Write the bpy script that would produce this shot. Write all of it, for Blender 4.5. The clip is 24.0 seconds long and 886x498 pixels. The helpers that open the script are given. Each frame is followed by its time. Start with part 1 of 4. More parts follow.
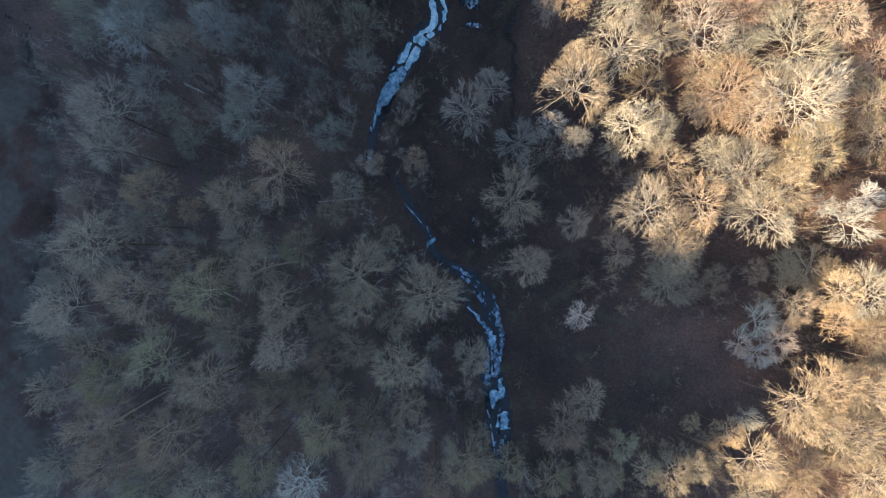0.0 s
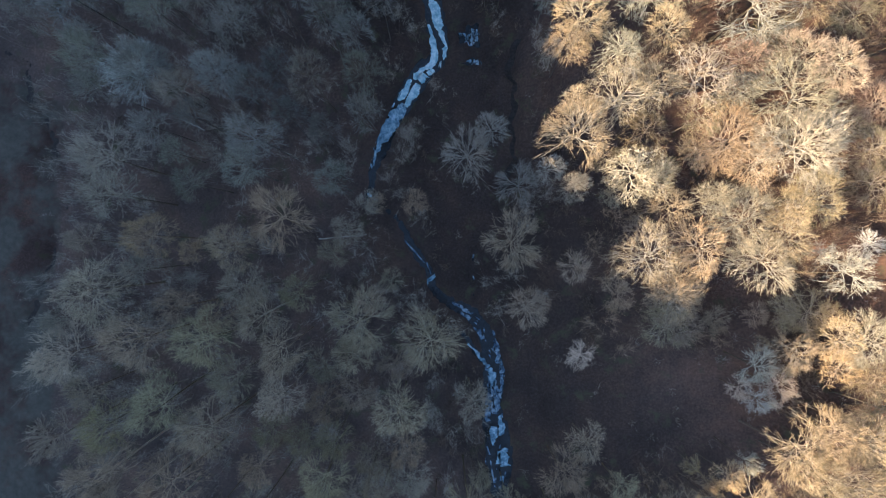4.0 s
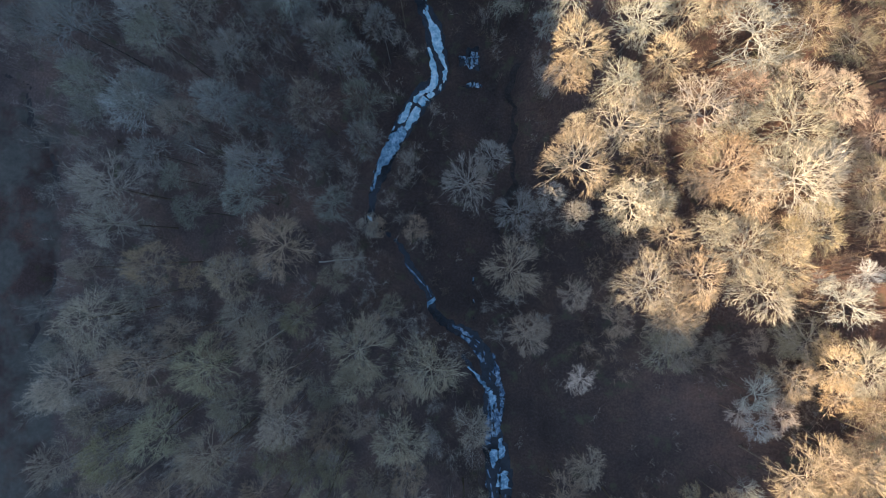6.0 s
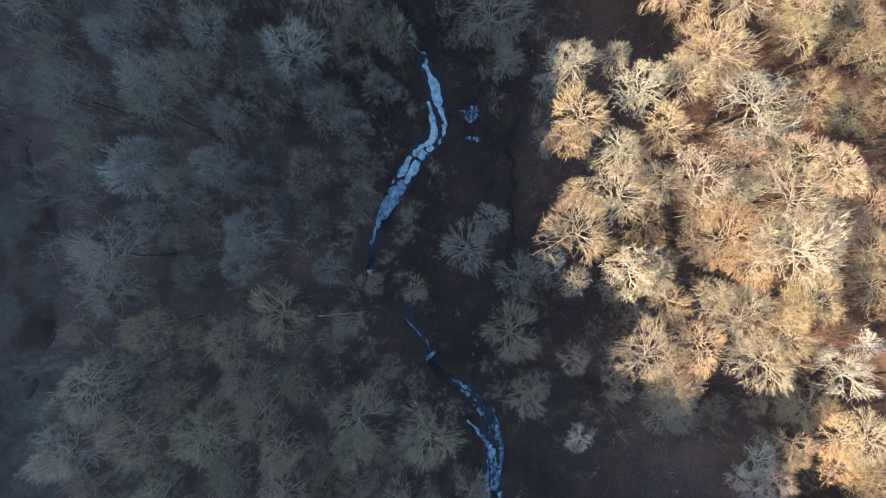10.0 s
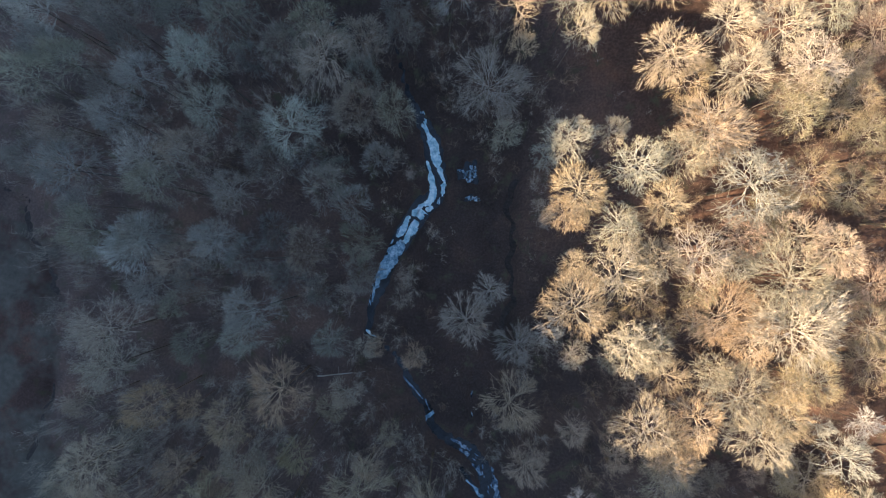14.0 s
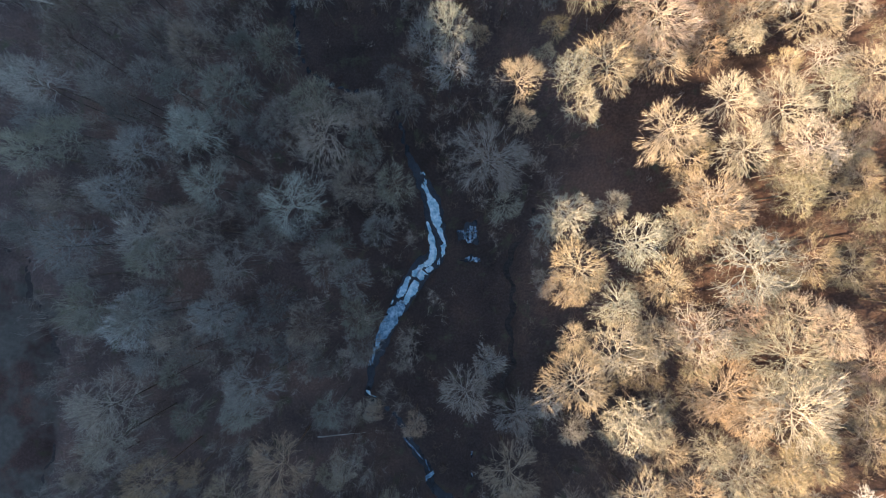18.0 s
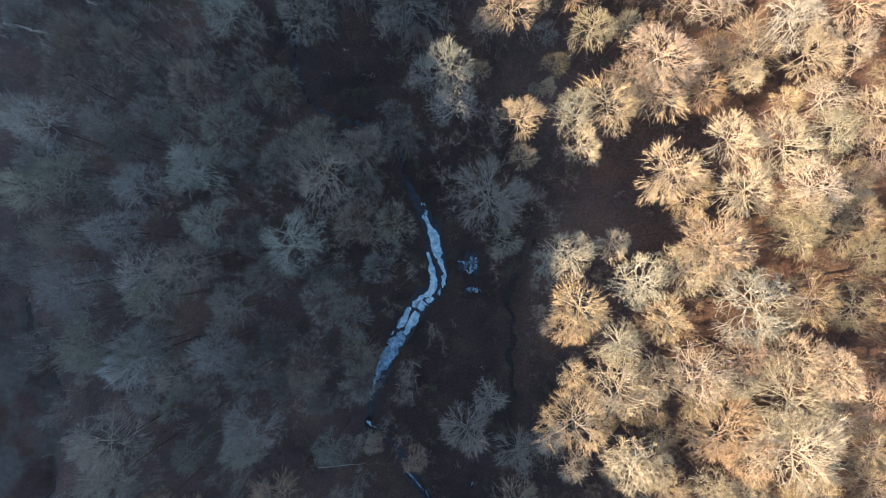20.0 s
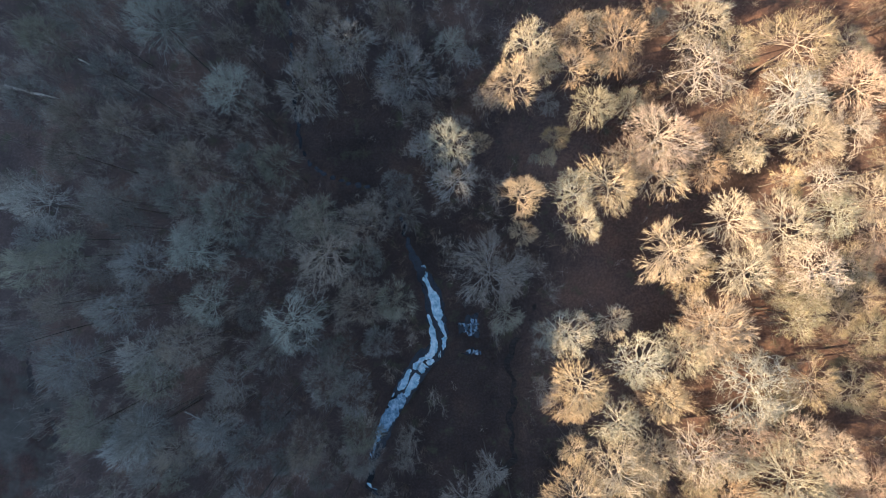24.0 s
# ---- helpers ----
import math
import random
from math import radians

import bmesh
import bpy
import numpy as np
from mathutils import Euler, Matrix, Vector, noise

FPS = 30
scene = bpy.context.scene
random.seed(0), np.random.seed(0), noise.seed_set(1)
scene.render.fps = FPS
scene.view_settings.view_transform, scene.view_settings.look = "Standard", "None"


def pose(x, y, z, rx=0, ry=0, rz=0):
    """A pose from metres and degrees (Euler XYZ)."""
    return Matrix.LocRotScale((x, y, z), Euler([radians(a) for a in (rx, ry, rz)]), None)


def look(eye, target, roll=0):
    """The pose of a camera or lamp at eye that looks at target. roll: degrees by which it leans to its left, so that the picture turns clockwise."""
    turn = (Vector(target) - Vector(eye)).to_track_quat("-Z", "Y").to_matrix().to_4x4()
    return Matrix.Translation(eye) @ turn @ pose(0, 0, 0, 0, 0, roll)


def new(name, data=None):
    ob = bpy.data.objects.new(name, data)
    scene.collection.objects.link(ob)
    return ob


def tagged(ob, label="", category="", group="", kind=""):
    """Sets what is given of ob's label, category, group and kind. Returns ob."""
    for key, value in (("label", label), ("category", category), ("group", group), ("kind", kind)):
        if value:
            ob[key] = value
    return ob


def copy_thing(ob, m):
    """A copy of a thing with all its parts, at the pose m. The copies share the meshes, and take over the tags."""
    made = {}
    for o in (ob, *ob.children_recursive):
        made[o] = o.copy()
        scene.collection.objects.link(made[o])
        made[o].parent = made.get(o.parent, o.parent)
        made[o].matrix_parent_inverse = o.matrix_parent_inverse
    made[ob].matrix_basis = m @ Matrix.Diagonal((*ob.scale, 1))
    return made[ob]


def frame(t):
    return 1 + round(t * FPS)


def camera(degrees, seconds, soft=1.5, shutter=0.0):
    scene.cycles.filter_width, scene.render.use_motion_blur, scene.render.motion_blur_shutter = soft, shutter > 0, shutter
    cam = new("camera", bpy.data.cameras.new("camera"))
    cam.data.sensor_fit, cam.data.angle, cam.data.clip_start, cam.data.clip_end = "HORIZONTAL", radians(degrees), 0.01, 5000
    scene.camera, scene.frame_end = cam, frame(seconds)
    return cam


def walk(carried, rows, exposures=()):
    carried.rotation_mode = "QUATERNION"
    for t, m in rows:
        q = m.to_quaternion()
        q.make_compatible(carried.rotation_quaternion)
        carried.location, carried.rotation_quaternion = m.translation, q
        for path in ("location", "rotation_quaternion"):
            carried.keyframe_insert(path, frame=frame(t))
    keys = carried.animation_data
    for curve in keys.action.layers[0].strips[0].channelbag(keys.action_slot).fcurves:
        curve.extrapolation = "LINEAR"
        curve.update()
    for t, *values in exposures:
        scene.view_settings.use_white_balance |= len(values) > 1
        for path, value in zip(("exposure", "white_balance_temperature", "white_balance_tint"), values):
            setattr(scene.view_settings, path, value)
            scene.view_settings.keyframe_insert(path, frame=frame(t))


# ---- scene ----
cam = camera(73.7, 24.0, soft=1.0)
# seconds, east, north, height of the drone; it looks straight down, north is up in the picture
PATH = [
    (0.0, -0.000, 0.000, 90.00),
    (1.0, 0.027, 1.210, 90.01),
    (2.0, 0.023, 2.563, 90.03),
    (3.0, 0.005, 4.040, 90.04),
    (4.0, -0.017, 5.630, 90.05),
    (5.0, -0.032, 7.331, 90.06),
    (6.0, -0.037, 9.143, 90.08),
    (7.0, -0.030, 11.060, 90.09),
    (8.0, -0.010, 13.078, 90.10),
    (9.0, 0.020, 15.185, 90.11),
    (10.0, 0.058, 17.366, 90.12),
    (11.0, 0.099, 19.606, 90.14),
    (12.0, 0.141, 21.888, 90.15),
    (13.0, 0.177, 24.194, 90.16),
    (14.0, 0.206, 26.511, 90.17),
    (15.0, 0.223, 28.831, 90.19),
    (16.0, 0.227, 31.148, 90.20),
    (17.0, 0.218, 33.465, 90.21),
    (18.0, 0.196, 35.788, 90.22),
    (19.0, 0.163, 38.126, 90.24),
    (20.0, 0.124, 40.489, 90.25),
    (21.0, 0.085, 42.880, 90.26),
    (22.0, 0.053, 45.293, 90.28),
    (23.0, 0.039, 47.696, 90.29),
    (24.0, 0.054, 50.029, 90.30),
]
# seconds, stops, kelvin, tint: the film camera warms and brightens slightly on the way
EXPOSURES = [(0.0, 1.95, 6130, 10), (12.0, 1.98, 6390, 11), (24.0, 2.0, 6500, 12)]
walk(cam, [(t, pose(x, y, z)) for t, x, y, z in PATH], EXPOSURES)

# ---- light: low winter sun from the west, behind a ridge that shades the valley floor ----
SUN_ELEVATION, SUN_HEADING = 20.0, 14.0  # degrees above the horizon; degrees north of due east in which the light travels
world = bpy.data.worlds.new("winter_sky")
scene.world = world
world.use_nodes = True
sky = world.node_tree.nodes.new("ShaderNodeTexSky")
sky.sky_type, sky.sun_disc = "NISHITA", False
sky.sun_elevation, sky.sun_rotation = radians(SUN_ELEVATION), radians(270 - SUN_HEADING)
sky.altitude, sky.air_density, sky.dust_density = 200, 1.0, 0.6
background = world.node_tree.nodes["Background"]
background.inputs["Strength"].default_value = 0.106
world.node_tree.links.new(sky.outputs["Color"], background.inputs["Color"])
sun_data = bpy.data.lights.new("sun", "SUN")
sun_data.energy, sun_data.angle, sun_data.color = 4.35, radians(0.5), (1.0, 0.754, 0.508)
sun = new("sun", sun_data)
a, e = radians(SUN_HEADING), radians(SUN_ELEVATION)
sun.matrix_world = look((-120, -30, 60), (-120 + math.cos(a) * math.cos(e), -30 + math.sin(a) * math.cos(e), 60 - math.sin(e)))


# ---- materials ----
def shader(name, roughness=0.85):
    mat = bpy.data.materials.new(name)
    mat.use_nodes = True
    tree = mat.node_tree
    bsdf = tree.nodes["Principled BSDF"]
    bsdf.inputs["Roughness"].default_value = roughness
    bsdf.inputs["Specular IOR Level"].default_value = 0.25
    return mat, tree, bsdf


def noise_node(tree, scale, detail=5.0, rough=0.55, stretch=None):
    coord = tree.nodes.new("ShaderNodeTexCoord")
    tex = tree.nodes.new("ShaderNodeTexNoise")
    tex.inputs["Scale"].default_value, tex.inputs["Detail"].default_value, tex.inputs["Roughness"].default_value = scale, detail, rough
    if stretch:
        mapping = tree.nodes.new("ShaderNodeMapping")
        mapping.inputs["Scale"].default_value = stretch
        tree.links.new(coord.outputs["Object"], mapping.inputs["Vector"])
        tree.links.new(mapping.outputs["Vector"], tex.inputs["Vector"])
    else:
        tree.links.new(coord.outputs["Object"], tex.inputs["Vector"])
    return tex.outputs["Fac"]


def ramp_node(tree, fac, stops):
    ramp = tree.nodes.new("ShaderNodeValToRGB")
    while len(ramp.color_ramp.elements) < len(stops):
        ramp.color_ramp.elements.new(0.5)
    for el, (at, col) in zip(ramp.color_ramp.elements, stops):
        el.position, el.color = at, (*col, 1)
    tree.links.new(fac, ramp.inputs["Fac"])
    return ramp.outputs["Color"]


def mix_node(tree, fac, c1, c2, blend="MIX"):
    mix = tree.nodes.new("ShaderNodeMix")
    mix.data_type, mix.blend_type = "RGBA", blend
    if isinstance(fac, float):
        mix.inputs[0].default_value = fac
    else:
        tree.links.new(fac, mix.inputs[0])
    for c, slot in ((c1, 6), (c2, 7)):
        if isinstance(c, tuple):
            mix.inputs[slot].default_value = (*c, 1)
        else:
            tree.links.new(c, mix.inputs[slot])
    return mix.outputs[2]


def bump_node(tree, bsdf, fac, strength, distance):
    bump = tree.nodes.new("ShaderNodeBump")
    bump.inputs["Strength"].default_value, bump.inputs["Distance"].default_value = strength, distance
    tree.links.new(fac, bump.inputs["Height"])
    tree.links.new(bump.outputs["Normal"], bsdf.inputs["Normal"])


def bark(name, dark, mid, pale):
    """Bark or twigs: blotches along the wood, and one tone of its own for each tree."""
    mat, tree, bsdf = shader(name, 0.9)
    blotch = noise_node(tree, 1.3, 4.0)
    colour = ramp_node(tree, blotch, [(0.30, dark), (0.52, mid), (0.72, pale)])
    info = tree.nodes.new("ShaderNodeObjectInfo")
    piece = tree.nodes.new("ShaderNodeNewGeometry")
    each = ramp_node(tree, piece.outputs["Random Per Island"], [(0.0, (0.66, 0.65, 0.63)), (0.6, (1.0, 1.0, 1.0)), (1.0, (1.26, 1.25, 1.23))])
    colour = mix_node(tree, 1.0, colour, each, "MULTIPLY")
    tree.links.new(mix_node(tree, 1.0, colour, info.outputs["Color"], "MULTIPLY"), bsdf.inputs["Base Color"])
    return mat


BARK_GREY = bark("grey_bark", (0.24, 0.22, 0.188), (0.34, 0.315, 0.275), (0.45, 0.425, 0.385))
TWIG_GREY = bark("grey_brown_twigs", (0.235, 0.208, 0.172), (0.325, 0.293, 0.248), (0.43, 0.395, 0.34))
BARK_BROWN = bark("brown_bark", (0.09, 0.072, 0.058), (0.145, 0.118, 0.096), (0.21, 0.178, 0.148))
TWIG_DIM = bark("dim_brown_grey_twigs", (0.165, 0.15, 0.128), (0.235, 0.217, 0.187), (0.31, 0.29, 0.255))
TWIG_MOSSY = bark("mossy_twigs", (0.25, 0.222, 0.165), (0.345, 0.31, 0.235), (0.44, 0.40, 0.31))
BARK_PALE = bark("lichened_pale_bark", (0.28, 0.275, 0.25), (0.41, 0.41, 0.38), (0.54, 0.545, 0.505))
TWIG_PALE = bark("pale_twigs", (0.27, 0.255, 0.22), (0.365, 0.345, 0.30), (0.47, 0.447, 0.395))
BARK_WHITE = bark("whitish_bark", (0.36, 0.325, 0.265), (0.48, 0.44, 0.37), (0.60, 0.56, 0.49))
TWIG_WHITE = bark("whitish_twigs", (0.34, 0.30, 0.225), (0.48, 0.43, 0.335), (0.59, 0.54, 0.445))
TWIG_SILVER = bark("silvery_twigs", (0.40, 0.40, 0.38), (0.54, 0.54, 0.52), (0.68, 0.68, 0.66))
# wood of the sunlit trees: own tones, with the sun's gold put into the colour
TWIG_SUNLIT = bark("sunlit_tan_twigs", (0.34, 0.25, 0.155), (0.50, 0.385, 0.25), (0.63, 0.51, 0.36))
BARK_SUNLIT = bark("sunlit_tan_bark", (0.34, 0.28, 0.20), (0.50, 0.43, 0.33), (0.64, 0.57, 0.46))
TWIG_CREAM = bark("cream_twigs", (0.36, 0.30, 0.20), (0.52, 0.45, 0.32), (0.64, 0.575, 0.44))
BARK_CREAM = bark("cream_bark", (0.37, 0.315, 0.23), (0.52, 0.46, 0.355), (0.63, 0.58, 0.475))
# darker copy of the sunlit twigs: weaker southern sun put into the colour
TWIG_WEAK_SUN = bark("weak_sun_tan_twigs", (0.27, 0.215, 0.135), (0.385, 0.32, 0.21), (0.49, 0.42, 0.295))
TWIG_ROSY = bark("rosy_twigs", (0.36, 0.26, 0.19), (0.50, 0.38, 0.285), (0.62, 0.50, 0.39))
TWIG_SUNLIT_GOLD = bark("sunlit_golden_twigs", (0.38, 0.285, 0.16), (0.53, 0.415, 0.25), (0.65, 0.53, 0.345))
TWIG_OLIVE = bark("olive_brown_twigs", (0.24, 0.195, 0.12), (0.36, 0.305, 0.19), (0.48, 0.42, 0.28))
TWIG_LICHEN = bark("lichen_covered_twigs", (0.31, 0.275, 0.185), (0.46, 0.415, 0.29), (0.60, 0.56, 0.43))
BARK_LICHEN = bark("lichened_oak_bark", (0.33, 0.30, 0.22), (0.48, 0.45, 0.36), (0.64, 0.61, 0.52))
TWIG_DULL = bark("dull_tan_twigs", (0.20, 0.145, 0.095), (0.32, 0.24, 0.165), (0.44, 0.345, 0.25))
TWIG_BRUSH = bark("brown_brush_twigs", (0.11, 0.08, 0.06), (0.18, 0.138, 0.108), (0.26, 0.205, 0.16))


def ground_material():
    mat, tree, bsdf = shader("leaf_litter_and_grass", 0.95)
    fine = noise_node(tree, 3.2, 8.0, 0.7)
    broad = noise_node(tree, 0.11, 5.0, 0.6)
    litter = ramp_node(tree, fine, [(0.26, (0.098, 0.076, 0.068)), (0.5, (0.175, 0.137, 0.123)), (0.74, (0.29, 0.228, 0.20))])
    patches = ramp_node(tree, broad, [(0.32, (0.55, 0.55, 0.55)), (0.5, (0.9, 0.85, 0.83)), (0.68, (1.35, 1.15, 1.0))])
    litter = mix_node(tree, 1.0, litter, patches, "MULTIPLY")
    # a darker band along the stream, paler and warmer on the rising ground to the north-east
    band_coord = tree.nodes.new("ShaderNodeTexCoord")
    band_map = tree.nodes.new("ShaderNodeVectorMath")
    band_map.operation = "DOT_PRODUCT"
    band_map.inputs[1].default_value = (1.0, 0.3, 0.0)
    tree.links.new(band_coord.outputs["Object"], band_map.inputs[0])
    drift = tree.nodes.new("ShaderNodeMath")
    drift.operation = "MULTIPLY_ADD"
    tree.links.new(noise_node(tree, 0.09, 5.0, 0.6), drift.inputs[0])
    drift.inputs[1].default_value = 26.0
    tree.links.new(band_map.outputs["Value"], drift.inputs[2])
    # place across the band, 0 in the west to 1 in the east
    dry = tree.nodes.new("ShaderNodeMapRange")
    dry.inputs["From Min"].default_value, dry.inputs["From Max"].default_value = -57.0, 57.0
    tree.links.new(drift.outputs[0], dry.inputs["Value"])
    band = ramp_node(tree, dry.outputs[0], [(0.0, (0.64, 0.63, 0.625)), (0.50, (0.57, 0.55, 0.545)), (0.63, (0.31, 0.305, 0.305)), (0.82, (0.36, 0.36, 0.36)), (0.90, (0.58, 0.55, 0.53)), (1.0, (0.60, 0.50, 0.42))])
    litter = mix_node(tree, 1.0, litter, band, "MULTIPLY")
    moss = ramp_node(tree, noise_node(tree, 0.35, 6.0, 0.65), [(0.56, (0, 0, 0)), (0.70, (1, 1, 1))])
    litter = mix_node(tree, moss, litter, (0.075, 0.075, 0.045))
    grass = ramp_node(tree, noise_node(tree, 0.9, 7.0, 0.7), [(0.3, (0.062, 0.058, 0.048)), (0.7, (0.112, 0.102, 0.085))])
    bare = ramp_node(tree, noise_node(tree, 0.10, 5.0, 0.65), [(0.46, (0, 0, 0)), (0.58, (1, 1, 1))])
    grass = mix_node(tree, bare, grass, mix_node(tree, 1.0, litter, (0.62, 0.52, 0.50), "MULTIPLY"))
    # the meadow begins along a ragged line at the western edge of the wood
    coord = tree.nodes.new("ShaderNodeTexCoord")
    split = tree.nodes.new("ShaderNodeSeparateXYZ")
    tree.links.new(coord.outputs["Object"], split.inputs["Vector"])
    edge = tree.nodes.new("ShaderNodeMath")
    edge.operation = "MULTIPLY_ADD"
    tree.links.new(noise_node(tree, 0.16, 4.0), edge.inputs[0])
    edge.inputs[1].default_value = 4.0
    tree.links.new(split.outputs["X"], edge.inputs[2])
    span = tree.nodes.new("ShaderNodeMapRange")
    span.inputs["From Min"].default_value, span.inputs["From Max"].default_value = -57.4, -56.4
    span.inputs["To Min"].default_value, span.inputs["To Max"].default_value = 1.0, 0.0
    north = tree.nodes.new("ShaderNodeMapRange")
    north.inputs["From Min"].default_value, north.inputs["From Max"].default_value = 28.0, 38.0
    north.inputs["To Max"].default_value = 22.0
    tree.links.new(split.outputs["Y"], north.inputs["Value"])
    total = tree.nodes.new("ShaderNodeMath")
    tree.links.new(edge.outputs[0], total.inputs[0])
    tree.links.new(north.outputs[0], total.inputs[1])
    tree.links.new(total.outputs[0], span.inputs["Value"])
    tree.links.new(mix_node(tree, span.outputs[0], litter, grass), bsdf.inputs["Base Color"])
    bump_node(tree, bsdf, fine, 0.5, 0.10)
    return mat


def water_material():
    mat, tree, bsdf = shader("dark_stream_water", 0.07)
    bsdf.inputs["Specular IOR Level"].default_value = 0.5
    flow = noise_node(tree, 0.9, 5.0)
    tree.links.new(ramp_node(tree, flow, [(0.35, (0.006, 0.008, 0.010)), (0.7, (0.018, 0.022, 0.027))]), bsdf.inputs["Base Color"])
    bump_node(tree, bsdf, noise_node(tree, 4.0, 3.0), 0.15, 0.05)
    return mat


def ice_material(name, low, mid, high, size=1.1, holes=0.0):
    mat, tree, bsdf = shader(name, 0.35)
    cloud = noise_node(tree, size, 7.0, 0.65)
    fine = noise_node(tree, 7.0, 5.0, 0.6)
    base = ramp_node(tree, cloud, [(0.34, low), (0.48, mid), (0.62, high)])
    frost = ramp_node(tree, fine, [(0.35, (0.75, 0.78, 0.82)), (0.65, (1.0, 1.0, 1.0))])
    tree.links.new(mix_node(tree, 1.0, base, frost, "MULTIPLY"), bsdf.inputs["Base Color"])
    if holes:
        # thin ice that has melted through in places
        gaps = noise_node(tree, 2.6, 8.0, 0.75, (1.0, 0.55, 1.0))
        tree.links.new(ramp_node(tree, gaps, [(holes, (0, 0, 0)), (holes + 0.10, (1, 1, 1))]), bsdf.inputs["Alpha"])
    bump_node(tree, bsdf, fine, 0.3, 0.03)
    return mat


# near-black blotchy strip for the beds of the ditch and side channel
def dark_bed_material():
    mat, tree, bsdf = shader("dark_channel_bed", 0.5)
    tree.links.new(ramp_node(tree, noise_node(tree, 2.5, 6.0, 0.65), [(0.35, (0.013, 0.010, 0.009)), (0.7, (0.044, 0.036, 0.031))]), bsdf.inputs["Base Color"])
    bump_node(tree, bsdf, noise_node(tree, 6.0, 4.0), 0.5, 0.05)
    return mat


DARK_BED = dark_bed_material()
GROUND = ground_material()
WATER = water_material()
ICE_WHITE = ice_material("frosted_white_ice", (0.17, 0.37, 0.47), (0.39, 0.63, 0.72), (0.74, 0.90, 0.93), 1.3, 0.22)
ICE_FROST = ice_material("pale_blue_ice", (0.05, 0.12, 0.18), (0.15, 0.29, 0.38), (0.44, 0.62, 0.73), 1.7, 0.30)
ICE_POOL = ice_material("patchy_pool_ice", (0.06, 0.12, 0.17), (0.20, 0.31, 0.39), (0.46, 0.58, 0.66), 2.0, 0.45)
ICE_BLUE = ice_material("wet_blue_grey_ice", (0.03, 0.06, 0.10), (0.09, 0.16, 0.23), (0.36, 0.47, 0.56), 1.8, 0.40)


# ---- mesh helpers ----
def unit(v):
    return v / (np.linalg.norm(v, axis=-1, keepdims=True) + 1e-9)


class Wood:
    """Collects tubes and thin tapering twigs into one mesh."""

    def __init__(self):
        self.verts, self.faces, self.count = [], [], 0

    def tube(self, points, radii, sides):
        points = np.asarray(points, float)
        way = np.gradient(points, axis=0)
        way /= np.linalg.norm(way, axis=1)[:, None] + 1e-9
        side = np.cross(way, np.where(np.abs(way[:, 2:3]) > 0.9, [[1.0, 0, 0]], [[0, 0, 1.0]]))
        side /= np.linalg.norm(side, axis=1)[:, None] + 1e-9
        other = np.cross(way, side)
        ang = np.arange(sides) * 2 * np.pi / sides
        ring = np.cos(ang)[None, :, None] * side[:, None] + np.sin(ang)[None, :, None] * other[:, None]
        v = points[:, None] + ring * np.asarray(radii)[:, None, None]
        n, base = len(points), self.count
        self.verts.append(v.reshape(-1, 3))
        for i in range(n - 1):
            for k in range(sides):
                j = (k + 1) % sides
                self.faces.append((base + i * sides + k, base + i * sides + j, base + (i + 1) * sides + j, base + (i + 1) * sides + k))
        self.faces.append(tuple(base + (n - 1) * sides + k for k in range(sides)))
        self.count += n * sides

    def rods(self, start, mid, tip, r, rng):
        """Thin three-sided branchlets with a bend, tapering to a point."""
        way = unit(tip - start)
        side = unit(np.cross(way, rng.normal(0, 1, start.shape)))
        other = np.cross(way, side)
        rings = []
        for at, size in ((start, r), (mid, r * 0.75)):
            rings += [at + size * (math.cos(a) * side + math.sin(a) * other) for a in (0.0, 2.094, 4.189)]
        base = (self.count + 7 * np.arange(len(start))).tolist()
        for b in base:
            for k, j in ((0, 1), (1, 2), (2, 0)):
                self.faces.append((b + k, b + j, b + 3 + j, b + 3 + k))
                self.faces.append((b + 3 + k, b + 3 + j, b + 6))
        self.verts.append(np.stack([*rings, tip], axis=1).reshape(-1, 3))
        self.count += 7 * len(start)

    def twigs(self, start, tip, width, rng):
        """Thin tapering twigs, each a sliver with a turn of its own."""
        way = unit(tip - start)
        side = unit(np.cross(way, rng.normal(0, 1, start.shape))) * np.broadcast_to(np.asarray(width, float), (len(start),))[:, None]
        base = self.count + 3 * np.arange(len(start))
        self.faces.extend(zip(base.tolist(), (base + 1).tolist(), (base + 2).tolist()))
        self.verts.append(np.stack([start + side, start - side, tip], axis=1).reshape(-1, 3))
        self.count += 3 * len(start)

    def mesh(self, name, material):
        data = bpy.data.meshes.new(name)
        data.from_pydata(np.concatenate(self.verts).tolist(), [], self.faces)
        data.materials.append(material)
        return data


def part(name, data, parent, label="", material=None):
    """One mesh object under a thing or a part."""
    ob = new(name, data)
    ob.parent = parent
    if material:
        ob.material_slots[0].link = "OBJECT"
        ob.material_slots[0].material = material
    if label:
        tagged(ob, label)
    return ob


# ---- the lie of the land ----
STREAM_UPPER = [(-24.0, 98.3, .7), (-23.6, 88.0, .7), (-23.1, 79.4, .7), (-22.5, 70.8, .7), (-20.6, 63.5, .65), (-14.1, 60.0, .65), (-8.1, 59.1, .65), (-6.2, 54.4, .8), (-5.0, 50.1, 1.0), (-2.9, 46.0, 2.2), (-1.6, 43.2, 2.9), (-1.0, 39.8, 3.0), (-0.6, 36.8, 2.8), (-0.9, 34.5, 2.8), (-3.1, 32.7, 3.2), (-5.3, 29.3, 3.4), (-6.9, 26.5, 3.0), (-8.2, 23.9, 2.6), (-9.6, 20.4, 2.0), (-10.5, 17.9, 1.4), (-10.9, 15.3, 1.0)]
